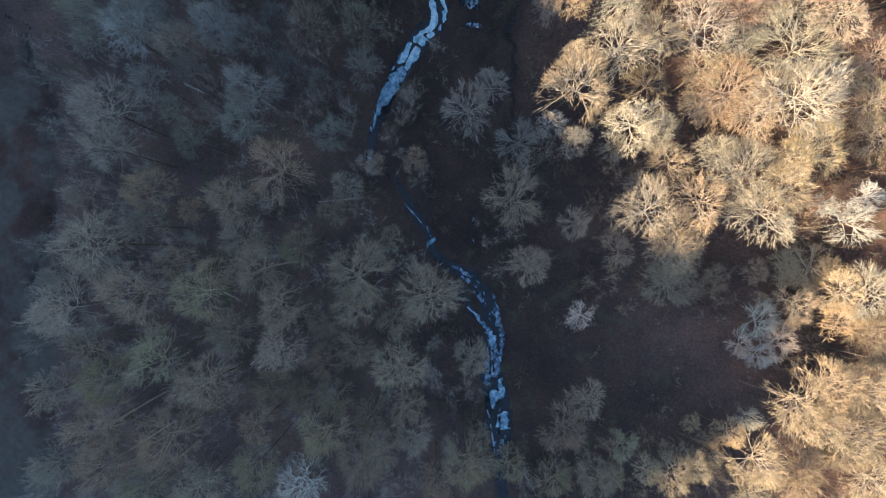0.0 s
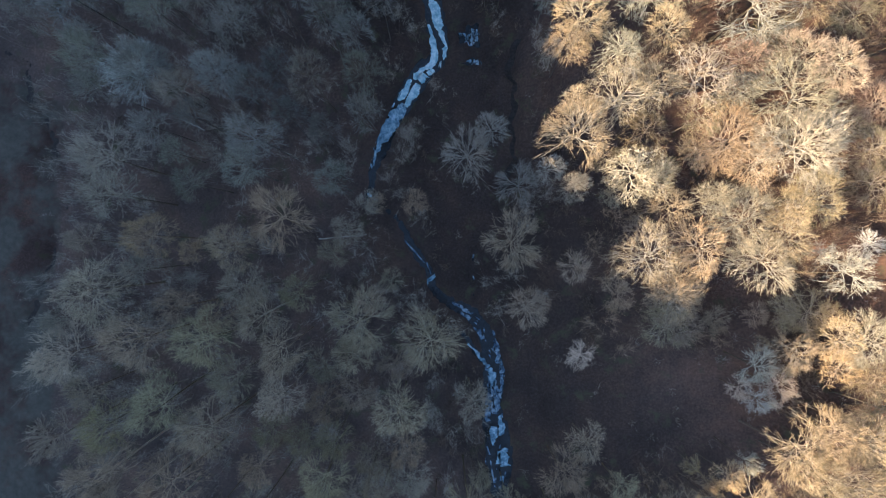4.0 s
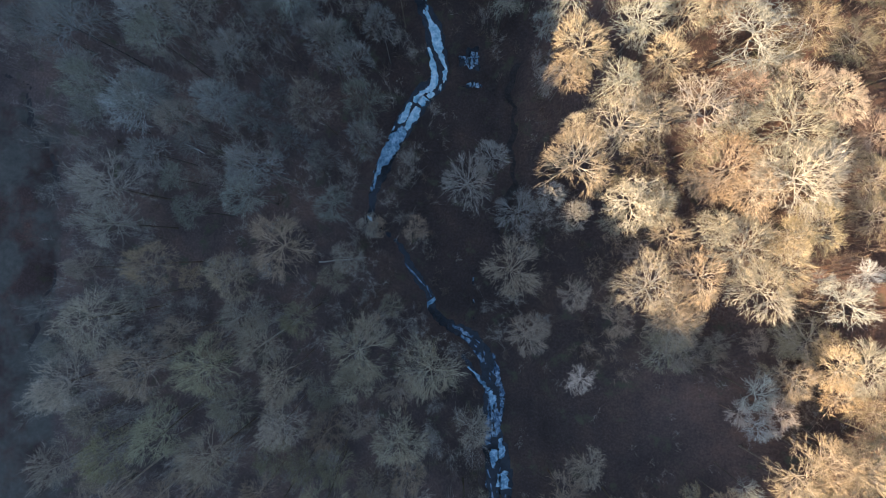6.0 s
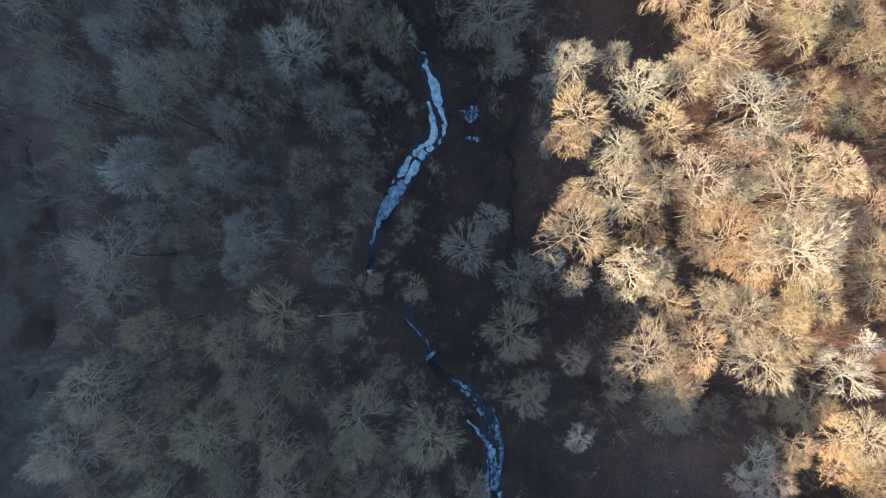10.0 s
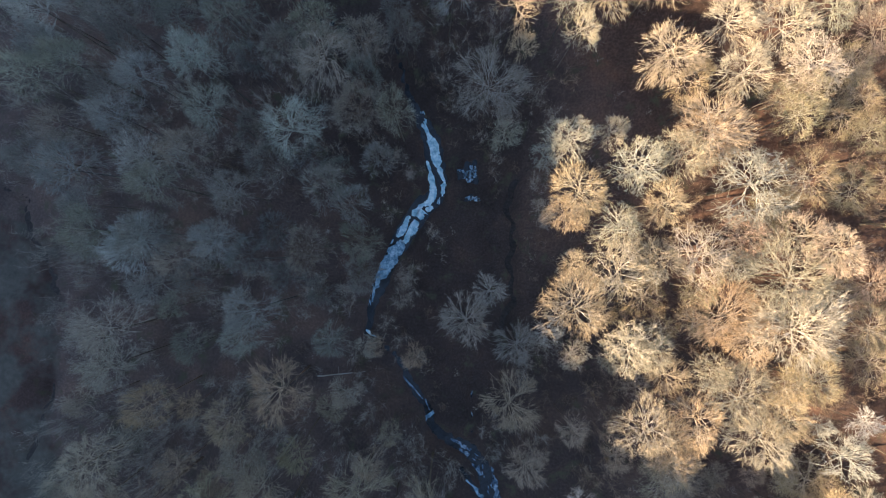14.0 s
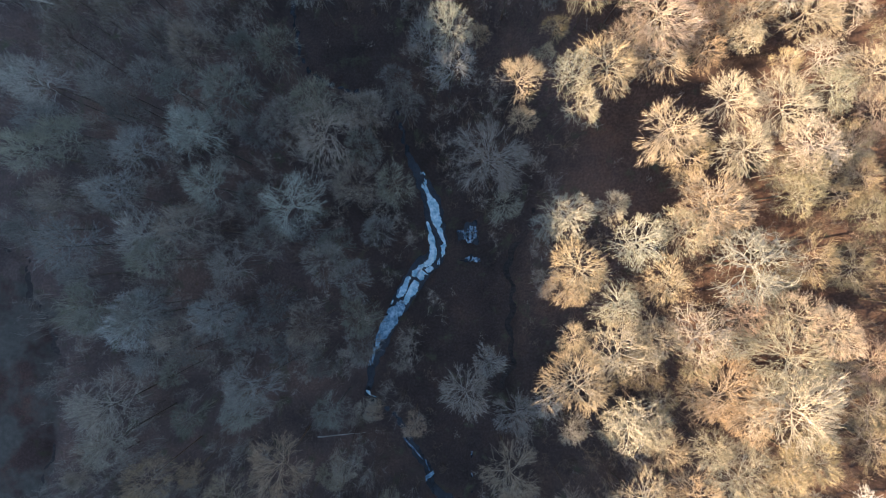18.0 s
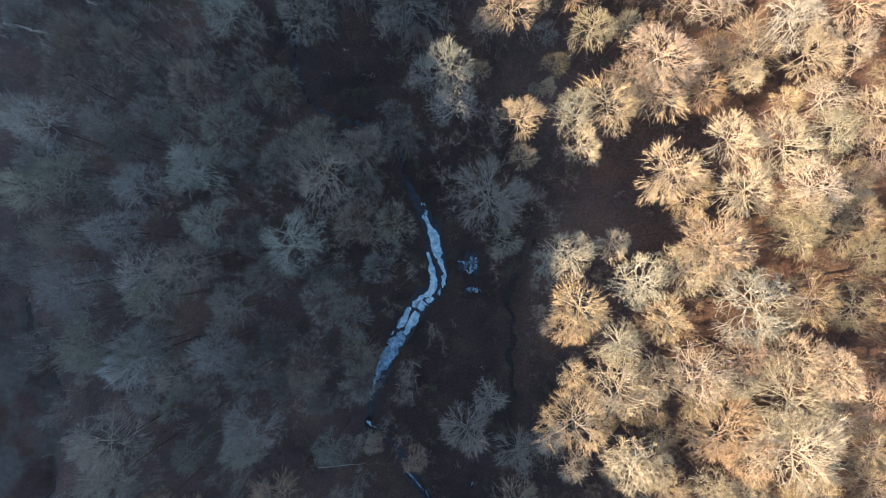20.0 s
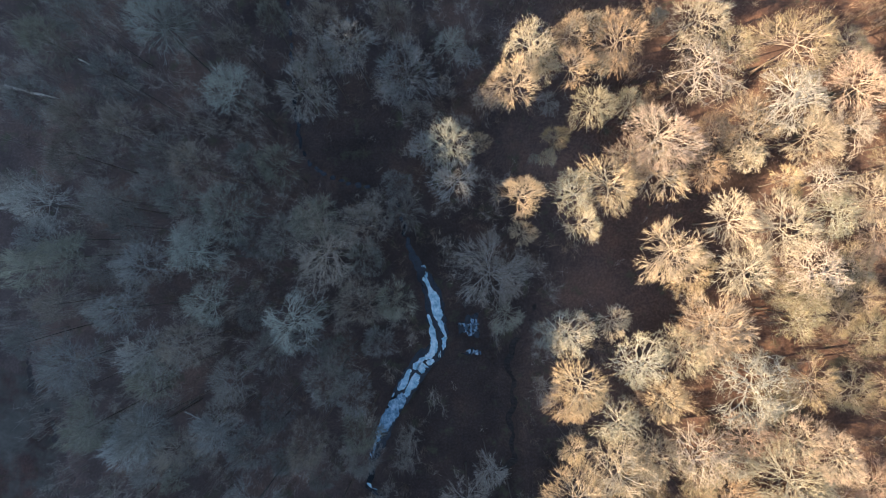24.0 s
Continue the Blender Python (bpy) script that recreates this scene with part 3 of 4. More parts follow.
def grow(seed, limbs=7, boughs=7, branchlets=7, twigs=9, crook=0.05, fork=0.33, twig_len=0.85, twig_w=0.016, limb_r=0.085, bough_r=0.042, let_r=0.021, wild=0.30, fork_base=0.68, low=0.12, side_twigs=1):
    """Meshes of one leafless tree, 22 m high with a domed crown 4 m in radius: its trunk, and each limb with its spray of twigs.
    Limbs, boughs, branchlets and twigs all fan out from a point low in the crown."""
    rng = np.random.default_rng(seed)
    high, reach = 22.0, 4.0
    waves = rng.uniform(0, 6.28, 4)
    heart = np.array([0.0, 0.0, high * fork_base])
    rise = high - heart[2]

    def shell(d, share):
        """The place in direction d at a share of the way out to the crown's uneven outline."""
        az, up = np.arctan2(d[..., 1], d[..., 0]), d[..., 2]
        lump = 1 + 0.12 * np.sin(2 * az + waves[0]) * (1 - up) + 0.09 * np.sin(3 * az + waves[1]) + 0.07 * np.sin(5 * az + 4 * up + waves[2]) + 0.05 * np.sin(9 * az + 7 * up + waves[3])
        return heart + d * np.array([reach, reach, rise]) * (lump * share)[..., None]

    trunk = Wood()
    s = np.linspace(0, 1, 8)
    axis = np.stack([0.35 * np.sin(s * 2.3 + seed) * s, 0.35 * np.cos(s * 1.9 + seed * 2) * s, high * (fork_base + 0.16) * s], 1)
    axis[:, :2] -= axis[0, :2]
    axis[0, 2] = -0.5
    trunk.tube(axis, 0.085 * (1 - s) ** 0.7 + limb_r * 0.85 + 0.10 * (s < 0.05), 7)
    meshes = []
    for k, d in enumerate(sphere_spread(limbs, 0.34, rng)):
        wood, spray = Wood(), Wood()
        root, _ = along(axis, 0.74 + 0.25 * d[2] * rng.uniform(0.7, 1.0))
        end = shell(d, np.array(0.66))
        t = np.linspace(0, 1, 7)[:, None]
        bend = root + (end - root) * np.array([0.35, 0.35, 0.55])
        line = (1 - t) ** 2 * root + 2 * t * (1 - t) * bend + t * t * end
        line[1:] += np.cumsum(rng.normal(0, crook, (6, 3)), axis=0)
        wood.tube(line, np.linspace(limb_r, limb_r * 0.5, 7), 5)
        roots, mids, ends = [], [], []
        for i in range(boughs):
            e = unit(d + rng.normal(0, fork, 3))
            e[2] = max(e[2], low * rng.uniform(0.5, 1.5))
            e = unit(e)
            at, _ = along(line, min(0.999, 0.35 + 0.65 * (i + rng.uniform(0.2, 1)) / boughs))
            tip = shell(e, np.array(rng.uniform(0.78, 0.92)))
            t = np.linspace(0, 1, 5)[:, None]
            bough = at + (tip - at) * t + np.array([0, 0, -0.18]) * (t * (1 - t)) * np.linalg.norm(tip - at)
            bough[1:] += np.cumsum(rng.normal(0, crook * 0.9, (4, 3)), axis=0)
            wood.tube(bough, np.linspace(bough_r, bough_r * 0.5, 5), 4)
            for j in range(branchlets):
                f = unit(e + rng.normal(0, fork * 0.62, 3))
                f[2] = max(f[2], low * rng.uniform(0.2, 1.2))
                at, _ = along(bough, min(0.999, 0.22 + 0.78 * (j + rng.uniform(0.1, 1)) / branchlets))
                tip = shell(unit(f), np.array(rng.uniform(0.84, 1.02)))
                roots.append(at), ends.append(tip)
                mids.append((at + tip) / 2 + rng.normal(0, crook * 1.6, 3) + np.array([0, 0, -0.05]))
        roots, mids, ends = np.array(roots), np.array(mids), np.array(ends)
        wood.rods(roots, mids, ends, let_r, rng)
        # twigs along each branchlet, thickest towards its tip
        n = len(roots) * twigs
        pick = np.repeat(np.arange(len(roots)), twigs)
        u = rng.uniform(0.15, 1.0, n)[:, None] ** 0.7
        at = np.where(u < 0.5, roots[pick] + (mids[pick] - roots[pick]) * u * 2, mids[pick] + (ends[pick] - mids[pick]) * (u * 2 - 1))
        out = unit((at - heart) * np.array([1.0, 1.0, 0.45]))
        way = unit(unit(ends[pick] - mids[pick]) * 0.6 + out * 0.5 + rng.normal(0, wild, (n, 3)))
        length = (twig_len * rng.uniform(0.45, 1.25, n) * (1.1 - 0.3 * u[:, 0]))[:, None]
        spray.twigs(at, at + way * length, twig_w, rng)
        for _ in range(side_twigs):
            base = at + way * length * rng.uniform(0.15, 0.8, n)[:, None]
            turn = unit(way + rng.normal(0, wild * 1.3, (n, 3)))
            spray.twigs(base, base + turn * length * rng.uniform(0.35, 0.75, n)[:, None], twig_w * 0.85, rng)
        meshes.append((wood.mesh("limb", BARK_GREY), spray.mesh("twig_spray", TWIG_GREY)))
    return trunk.mesh("trunk", BARK_GREY), meshes


SHAPES = {
    # fine-twigged crowns that fan out like a brush
    "fine": [grow(s, 7, 6, 7, 9, 0.08, 0.38, 1.00, 0.0175, 0.055, 0.028, 0.015, 0.26) for s in (11, 12, 13, 14)],
    # open radiating crowns with visible boughs
    "open": [grow(s, 7, 6, 6, 9, 0.10, 0.40, 0.95, 0.0180, 0.068, 0.036, 0.020, 0.28) for s in (21, 22, 23)],
    # round crowns of straight rays
    "brush": [grow(s, 11, 5, 6, 9, 0.05, 0.27, 1.00, 0.0165, 0.050, 0.026, 0.015, 0.20) for s in (71, 72)],
    # few, clear branches
    "star": [grow(s, 9, 6, 5, 6, 0.07, 0.30, 0.80, 0.020, 0.070, 0.042, 0.027, 0.24) for s in (51, 52)],
    # knotty crowns thick with lichened twigs
    "knotty": [grow(s, 7, 7, 6, 8, 0.16, 0.44, 0.52, 0.0215, 0.080, 0.046, 0.026, 0.50) for s in (31, 32, 33)],
    # sparse, crooked limbs
    "crooked": [grow(s, 7, 7, 5, 6, 0.21, 0.46, 0.48, 0.0185, 0.095, 0.050, 0.026, 0.55) for s in (41, 42)],
    # dense brushes of twigs
    "dense": [grow(s, 7, 7, 7, 8, 0.08, 0.35, 0.92, 0.0205, 0.056, 0.029, 0.016, 0.23) for s in (61, 62, 63, 64)],
}
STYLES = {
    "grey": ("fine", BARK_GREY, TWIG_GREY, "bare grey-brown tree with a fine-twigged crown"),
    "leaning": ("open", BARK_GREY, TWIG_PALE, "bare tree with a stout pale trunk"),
    "dark_grey": ("fine", BARK_BROWN, TWIG_DIM, "slender bare tree with a dim brown-grey crown"),
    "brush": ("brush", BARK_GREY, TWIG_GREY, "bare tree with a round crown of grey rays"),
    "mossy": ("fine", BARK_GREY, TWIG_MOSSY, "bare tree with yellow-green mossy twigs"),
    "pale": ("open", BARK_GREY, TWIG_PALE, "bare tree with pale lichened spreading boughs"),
    "tan": ("dense", BARK_SUNLIT, TWIG_SUNLIT, "bare tree densely brushed with sun-gilded tan twigs"),
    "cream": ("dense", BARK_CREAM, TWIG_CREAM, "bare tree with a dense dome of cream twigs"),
    "weak_sun": ("dense", BARK_SUNLIT, TWIG_WEAK_SUN, "bare tree with a dense dome of dimmed tan twigs"),
    "rosy": ("dense", BARK_SUNLIT, TWIG_ROSY, "bare tree with rosy brown fine twigs"),
    "golden": ("dense", BARK_SUNLIT, TWIG_SUNLIT_GOLD, "bare tree with bright sun-gilded twigs"),
    "olive": ("fine", BARK_SUNLIT, TWIG_OLIVE, "thin bare tree with olive-brown twigs"),
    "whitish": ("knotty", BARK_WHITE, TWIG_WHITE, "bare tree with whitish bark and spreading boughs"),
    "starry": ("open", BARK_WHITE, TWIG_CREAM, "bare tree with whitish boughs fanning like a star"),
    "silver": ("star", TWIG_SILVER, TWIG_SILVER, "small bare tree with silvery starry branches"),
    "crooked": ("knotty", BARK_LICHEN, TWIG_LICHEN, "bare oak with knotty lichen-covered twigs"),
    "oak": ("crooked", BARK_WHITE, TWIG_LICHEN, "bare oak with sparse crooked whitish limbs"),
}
tree_rng = random.Random(7)
PROTOTYPES = {}


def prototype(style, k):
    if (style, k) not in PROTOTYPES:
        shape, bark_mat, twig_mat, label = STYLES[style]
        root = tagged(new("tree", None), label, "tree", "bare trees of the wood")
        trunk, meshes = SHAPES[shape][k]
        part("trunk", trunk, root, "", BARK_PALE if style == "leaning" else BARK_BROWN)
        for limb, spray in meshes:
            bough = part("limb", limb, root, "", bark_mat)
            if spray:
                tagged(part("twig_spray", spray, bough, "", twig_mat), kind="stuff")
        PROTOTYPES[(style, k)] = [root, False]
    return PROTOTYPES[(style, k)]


PLANTED = []
SHADED = ("leaning", "grey", "pale", "mossy", "dark_grey", "brush", "silver")
# the southern stand is browner, the northern one greyer
SOUTH_TONES = ((1.06, 0.95, 0.80), (1.0, 0.96, 0.80), (1.16, 0.95, 0.78), (1.02, 0.98, 0.90), (1.04, 1.0, 0.74), (1.10, 0.97, 0.86))
NORTH_TONES = ((0.97, 0.98, 0.99), (0.90, 1.0, 0.98), (1.03, 0.96, 0.90), (0.93, 1.0, 1.06), (0.96, 1.02, 0.92), (0.96, 1.0, 1.02))
WARM_TONES = ((1.0, 1.0, 0.98), (1.03, 0.96, 0.89), (0.93, 0.96, 0.90), (1.04, 1.0, 0.94), (0.92, 0.94, 0.92))


def plant(style, x, y, radius, top):
    """One tree at its place on the ground, with its crown's radius and the level of its top."""
    high = max(top - float(land(x, y)[0]), 4.0)
    k = tree_rng.randrange(len(SHAPES[STYLES[style][0]]))
    lean = Euler((tree_rng.gauss(0, 0.025), tree_rng.gauss(0, 0.025), tree_rng.uniform(0, 6.28)))
    m = Matrix.LocRotScale((x, y, ground_height(x, y)), lean, (radius / 4.0, radius / 4.0, high / 22.0))
    proto = prototype(style, k)
    root = proto[0]
    if proto[1]:
        root = copy_thing(root, m @ Matrix.Diagonal((1 / root.scale[0], 1 / root.scale[1], 1 / root.scale[2], 1)))
    else:
        root.matrix_basis, proto[1] = m, True
    shade = tree_rng.uniform(0.78, 1.2)
    tone = tree_rng.choice(WARM_TONES if style not in SHADED else SOUTH_TONES if y < 14 else NORTH_TONES)
    gap = float(bank_gap(x, y)[0])
    root["label"] = STYLES[style][3] + (" beside the stream" if gap < 5 else " in sunshine" if x > 16 else " in cold shade")
    for o in root.children_recursive:
        o.color = (*(shade * c for c in tone), 1)
    PLANTED.append((x, y, radius))


# east, north, crown radius, height of the top above the valley floor
stout_trunks = [(-41.0, -21.1, 4.0, 24), (-40.7, -26.1, 3.3, 24), (-37.0, -29.1, 2.9, 22), (-22.1, -1.9, 3.3, 24)]
round_crowns = [
    (3.5, 17.3, 3.6, 19), (6.2, 21.0, 2.3, 17), (9.0, 7.2, 4.0, 17), (-20.1, 8.7, 4.0, 24), (-10.2, -3.9, 4.2, 24), (-1.3, -4.6, 4.0, 24),
    (5.2, 48.0, 4.9, 20), (9.9, 14.6, 3.0, 16), (10.6, -2.5, 2.8, 16),
]
south_west_grey = [
    (-37.6, 21.9, 2.5, 18), (-22.1, 19.3, 3.3, 24), (-25.1, 16.0, 2.9, 22), (-14.0, 14.5, 2.5, 18), (-10.1, 23.7, 2.5, 18),
    (-36.7, 27.2, 3.0, 24), (-32.9, 25.9, 2.7, 22), (-44.7, 26.8, 2.3, 18), (-23.4, 25.2, 2.9, 22), (-16.2, 26.6, 3.0, 24), (-9.8, 27.9, 2.7, 22),
    (-28.5, 28.3, 2.5, 18), (-32.0, 22.6, 2.3, 18), (-20.0, 21.9, 2.3, 18), (-15.8, 21.2, 2.1, 18), (-38.7, 3.2, 2.3, 18), (-24.1, 0.7, 3.0, 24),
    (-15.3, 4.6, 2.1, 13), (-32.0, 14.2, 2.5, 18), (-36.3, 18.8, 2.0, 13), (-46.1, 6.4, 2.3, 18), (-29.1, -5.9, 4.0, 24), (-25.4, -9.8, 2.9, 22),
]
south_west_grey_b = [
    (-19.8, -6.2, 3.0, 24), (-28.4, -16.5, 3.6, 24), (-32.7, -22.8, 4.0, 24), (-46.7, -25.1, 3.0, 24), 
    (-9.4, -1.3, 2.1, 18), (-11.2, -13.0, 2.5, 18), (-15.4, -14.7, 2.5, 18), (-14.8, -21.8, 3.0, 24), (-5.6, -14.5, 3.3, 24), (-4.9, -19.7, 2.5, 18),
    (-22.1, -18.3, 2.5, 18), (-24.2, -23.2, 2.5, 18), (-22.8, -26.4, 3.0, 24), (-10.2, -25.8, 3.3, 24), (-7.1, -25.1, 2.7, 22), (-3.8, -23.9, 2.5, 18),
    (-15.8, -8.4, 2.5, 18), (-13.7, -18.3, 2.5, 18), (-9.4, -21.1, 2.5, 18), (-29.4, -27.8, 3.0, 24), 
]
south_west_grey_c = [
    (-34.1, -2.0, 2.5, 18), (-40.4, 12.3, 3.0, 24), (-17.9, -18.3, 2.1, 18), (-11.1, -8.1, 2.6, 22), (-6.6, -9.1, 2.4, 18), (-1.0, -29.5, 2.5, 18),
    (-46.1, -12.6, 2.5, 18), (-28.5, -2.0, 2.4, 18), (-18.6, 0.8, 2.5, 18), (-13.0, 8.5, 2.1, 18), (-7.1, 1.6, 1.7, 13),
]
south_west_pale = [
    (-40.7, 16.6, 4.3, 24), (-42.3, 0.7, 4.3, 24), (-45.7, -6.9, 4.1, 24), (-36.4, -5.2, 4.0, 24), (-19.8, -12.2, 3.2, 24),
    (-35.1, -12.9, 3.7, 24), (-48.6, -3.5, 2.5, 18), (-47.2, -16.9, 2.9, 22), (-11.0, 12.4, 1.9, 6),
    (-9.4, 12.1, 1.6, 6),
]
south_west_mossy_grey = [
    (-36.6, 7.2, 2.9, 22), (-25.8, 5.5, 3.0, 24), (-34.1, 5.3, 1.8, 13), (-40.7, -14.8, 3.0, 24),
]
east_shaded = [
    (12.8, -1.1, 2.0, 12), (29.4, -1.4, 3.1, 14),
    (32.0, -4.5, 3.0, 12), (36.6, -3.8, 2.0, 9), (15.7, -23.9, 3.3, 16), (19.0, -20.0, 2.7, 14), (20.0, -29.7, 2.9, 16), (14.9, -30.4, 2.7, 14),
    (3.9, -14.0, 2.5, 18), (3.0, -25.8, 3.0, 24), (8.7, -28.5, 2.4, 18), (5.0, -25.1, 1.7, 13), (16.6, 3.6, 2.1, 18), (-3.7, 12.1, 1.8, 13),
    (56.8, -14.9, 2.4, 13), (26.0, 8.3, 2.0, 13), (40.9, -3.1, 1.9, 8), (44.4, -2.3, 1.9, 9), (46.5, -4.7, 1.7, 8),
]
oaks_lichened = [
    (15.6, 39.3, 2.9, 23), (21.6, 30.0, 2.7, 23), (24.5, 36.4, 3.2, 23), (21.3, 24.3, 4.2, 24), (23.0, 14.7, 3.2, 23), (10.5, 75.7, 2.9, 23),
    (12.9, 72.6, 1.7, 20), (18.2, 77.2, 1.8, 21), (15.8, 56.8, 2.7, 23), (36.2, 61.0, 1.9, 22.9), (44.5, 54.1, 2.8, 25.9), (27.7, 79.4, 1.2, 17),
]
oaks_bare = [
    (30.0, 26.1, 3.6, 25), (30.0, 71.0, 4.1, 24), (44.1, 57.7, 2.8, 25.8),
]
sunny_cream = [
    (21.4, 40.9, 1.8, 20), (29.2, 37.1, 2.9, 23), (25.2, 25.1, 2.8, 23), (40.5, 23.1, 4.7, 24.5), (41.5, 17.1, 4.8, 24.9), (16.5, 24.7, 1.6, 18),
    (28.3, 10.5, 2.5, 19), (35.2, 9.4, 3.9, 23), (37.6, 4.3, 3.4, 23.4), (25.7, 14.2, 2.2, 22), (33.2, 11.2, 2.2, 21.9), (49.9, -5.5, 3.1, 22.9),
    (9.0, 70.8, 2.9, 23), (19.0, 67.3, 2.5, 21), (22.9, 67.7, 1.7, 19), (19.3, 72.0, 1.5, 20), (14.2, 62.3, 1.1, 12), (4.9, 64.5, 1.3, 14),
    (9.5, 56.4, 2.4, 23), (10.1, 52.2, 1.5, 20), (16.7, 52.8, 2.0, 22), (30.5, 78.0, 3.2, 23), (42.5, 63.3, 3.1, 25.2), (27.8, 50.1, 3.5, 23),
]
sunny_cream_b = [
    (34.2, 53.4, 2.8, 23), (36.0, 47.7, 3.2, 23), (40.3, 52.2, 3.5, 24.4), (48.1, 55.7, 2.9, 27.2), (26.1, -28.2, 1.7, 17), (28.9, -28.1, 2.6, 18),
    (31.8, -27.7, 2.0, 18), (41.2, -18.2, 3.4, 24.7), (44.3, -15.5, 3.2, 25.9), (45.9, -21.7, 3.7, 26.4), (37.4, -25.2, 3.0, 23.4), (47.6, -16.2, 2.9, 27.0),
    (51.3, -13.2, 2.6, 23.4),
]
sunny_whitish = [
    (36.3, 34.0, 4.7, 25), (34.7, 24.7, 2.3, 22.4), (40.1, 67.6, 4.0, 25), (46.4, 63.5, 2.7, 26.6), (43.0, 47.4, 3.6, 25.4),
]
sunny_tan = [
    (16.4, 33.8, 3.1, 23), (15.5, 30.6, 2.3, 21), (15.7, 19.8, 3.9, 23), (26.1, 32.3, 2.5, 23), (30.8, 5.9, 3.0, 22), (31.8, 40.8, 4.1, 24),
    (34.1, 19.0, 3.9, 22.2), (36.9, 15.9, 3.0, 23.2), (28.1, -0.6, 3.1, 20.0), (39.7, 6.6, 2.9, 24.2), (31.8, 18.1, 1.9, 18), (42.7, -6.5, 2.6, 20.3),
    (40.7, -6.5, 0.9, 15.5), (29.3, 2.6, 2.8, 19), (15.6, 76.6, 2.0, 22), (15.9, 72.3, 2.3, 22), (21.1, 75.5, 3.2, 23), (19.8, 58.6, 3.2, 23),
    (26.3, 59.0, 3.2, 22), (35.9, 64.3, 3.6, 22.8), (31.9, 60.5, 2.3, 21.4), (31.3, 44.3, 1.6, 17), (32.6, 63.6, 2.3, 21.6), (32.4, 39.4, 3.1, 22),
]
sunny_tan_b = [
    (33.9, -24.2, 1.0, 17.1), (34.0, -26.5, 1.3, 17.2), (43.4, -20.7, 2.4, 25.5), (43.7, -28.6, 2.3, 20.6), (47.9, -26.2, 2.7, 27.1), (22.2, -30.2, 1.7, 14),
]
sunny_rosy = [
    (41.2, 28.1, 3.0, 24.7), (44.9, 26.6, 2.7, 26.1), (35.9, 28.2, 2.4, 22.8), (50.6, 22.6, 2.4, 23.1), (26.1, 63.1, 3.8, 24), (22.7, 60.8, 2.4, 22),
    (47.2, 68.4, 2.9, 26.9), (50.7, 52.1, 2.7, 23.2), (43.2, -26.2, 2.6, 20.5), (38.5, -30.4, 2.3, 18.8),
]
sunny_starry = [
    (24.2, 3.9, 3.4, 22),
]
sunny_golden = [
    (42.3, 11.3, 3.2, 25.1), (47.6, -5.3, 2.4, 22.0), (47.3, -9.1, 2.0, 21.9), (40.2, 9.7, 2.5, 24.4), (14.8, 64.2, 1.6, 16), (42.1, 58.3, 1.8, 20.1),
    (33.2, -23.1, 1.1, 12.9), (35.6, -23.0, 1.8, 17.7),
]
sunny_olive = [
    (25.6, 20.6, 2.5, 18), (31.5, 21.7, 2.5, 20), (28.4, 16.2, 1.8, 15), (21.0, 17.6, 1.8, 15), (42.3, 34.6, 3.0, 25.1), (41.0, 31.6, 2.5, 19.7),
    (48.2, 33.4, 2.7, 22.2), (50.0, 17.1, 2.9, 22.9), (47.7, 20.2, 2.4, 22.1), (50.3, 13.3, 2.7, 23.0), (35.0, 73.8, 2.3, 22.5), (41.0, 73.5, 4.3, 24.6),
    (30.0, 47.6, 2.9, 21), (41.5, 42.2, 2.5, 24.8), (42.0, 44.9, 2.5, 25.0), (48.6, 48.1, 2.6, 22.4), (49.2, 44.8, 2.6, 22.6), (47.3, 42.1, 2.3, 21.9),
    (47.8, 73.4, 2.4, 22.1), (41.0, 45.2, 2.1, 19.7), (50.0, 40.3, 2.2, 22.9), (50.9, -10.5, 2.9, 23.2), (30.1, -4.9, 2.9, 11.7), (45.6, -2.4, 2.8, 17.3),
]
sunny_olive_b = [
    (43.3, -2.6, 1.9, 16.5), (47.9, -2.7, 1.8, 18.1),
]
silvery_trees = [
    (41.0, -11.1, 2.8, 19.7), (45.7, 2.6, 3.2, 26.3), (38.9, -8.6, 2.9, 18.9), (38.5, -12.5, 2.0, 14.8), (39.3, -12.9, 2.1, 19.0), (45.7, 5.4, 1.6, 21.4),
    (49.8, 6.0, 2.0, 22.8), (37.8, -20.6, 1.8, 18.5), (-16.8, -26.8, 3.0, 24), (19.3, -9.4, 2.3, 7.5),
]
half_lit_grey = [
    (16.5, 13.6, 2.2, 20), (14.0, 16.0, 2.0, 17), (21.6, 13.1, 2.1, 18), (22.8, 0.2, 2.2, 17), (13.2, 31.5, 2.1, 15), (13.6, 38.4, 1.9, 15),
    (5.8, 68.8, 1.9, 19), (12.3, 62.4, 0.8, 12), (23.1, -25.5, 2.2, 16),
]
north_west_grey = [
    (-47.6, 75.3, 3.3, 24), (-42.7, 65.0, 3.3, 24), (-39.7, 65.0, 2.9, 22), (-46.5, 61.6, 2.9, 22), (-41.0, 56.2, 2.9, 22),
    (-40.1, 52.9, 2.5, 18), (-25.4, 54.7, 3.7, 24), (-20.7, 60.3, 2.9, 22), (-16.2, 70.0, 3.6, 24), (-14.5, 72.5, 2.7, 22), (-11.2, 74.6, 3.3, 24),
    (-5.2, 72.5, 4.2, 19), (-14.2, 53.4, 3.3, 24), (-4.9, 54.4, 2.6, 18), (-6.3, 58.4, 2.1, 13), (-34.2, 61.6, 2.9, 22), (-30.1, 60.0, 3.0, 24),
    (-50.6, 68.4, 2.9, 22), (-49.2, 51.5, 2.9, 22), (-41.0, 71.2, 2.9, 22), (-10.0, 52.9, 3.2, 20), (-25.7, 60.7, 2.3, 18), (-19.3, 51.5, 2.9, 22),
]
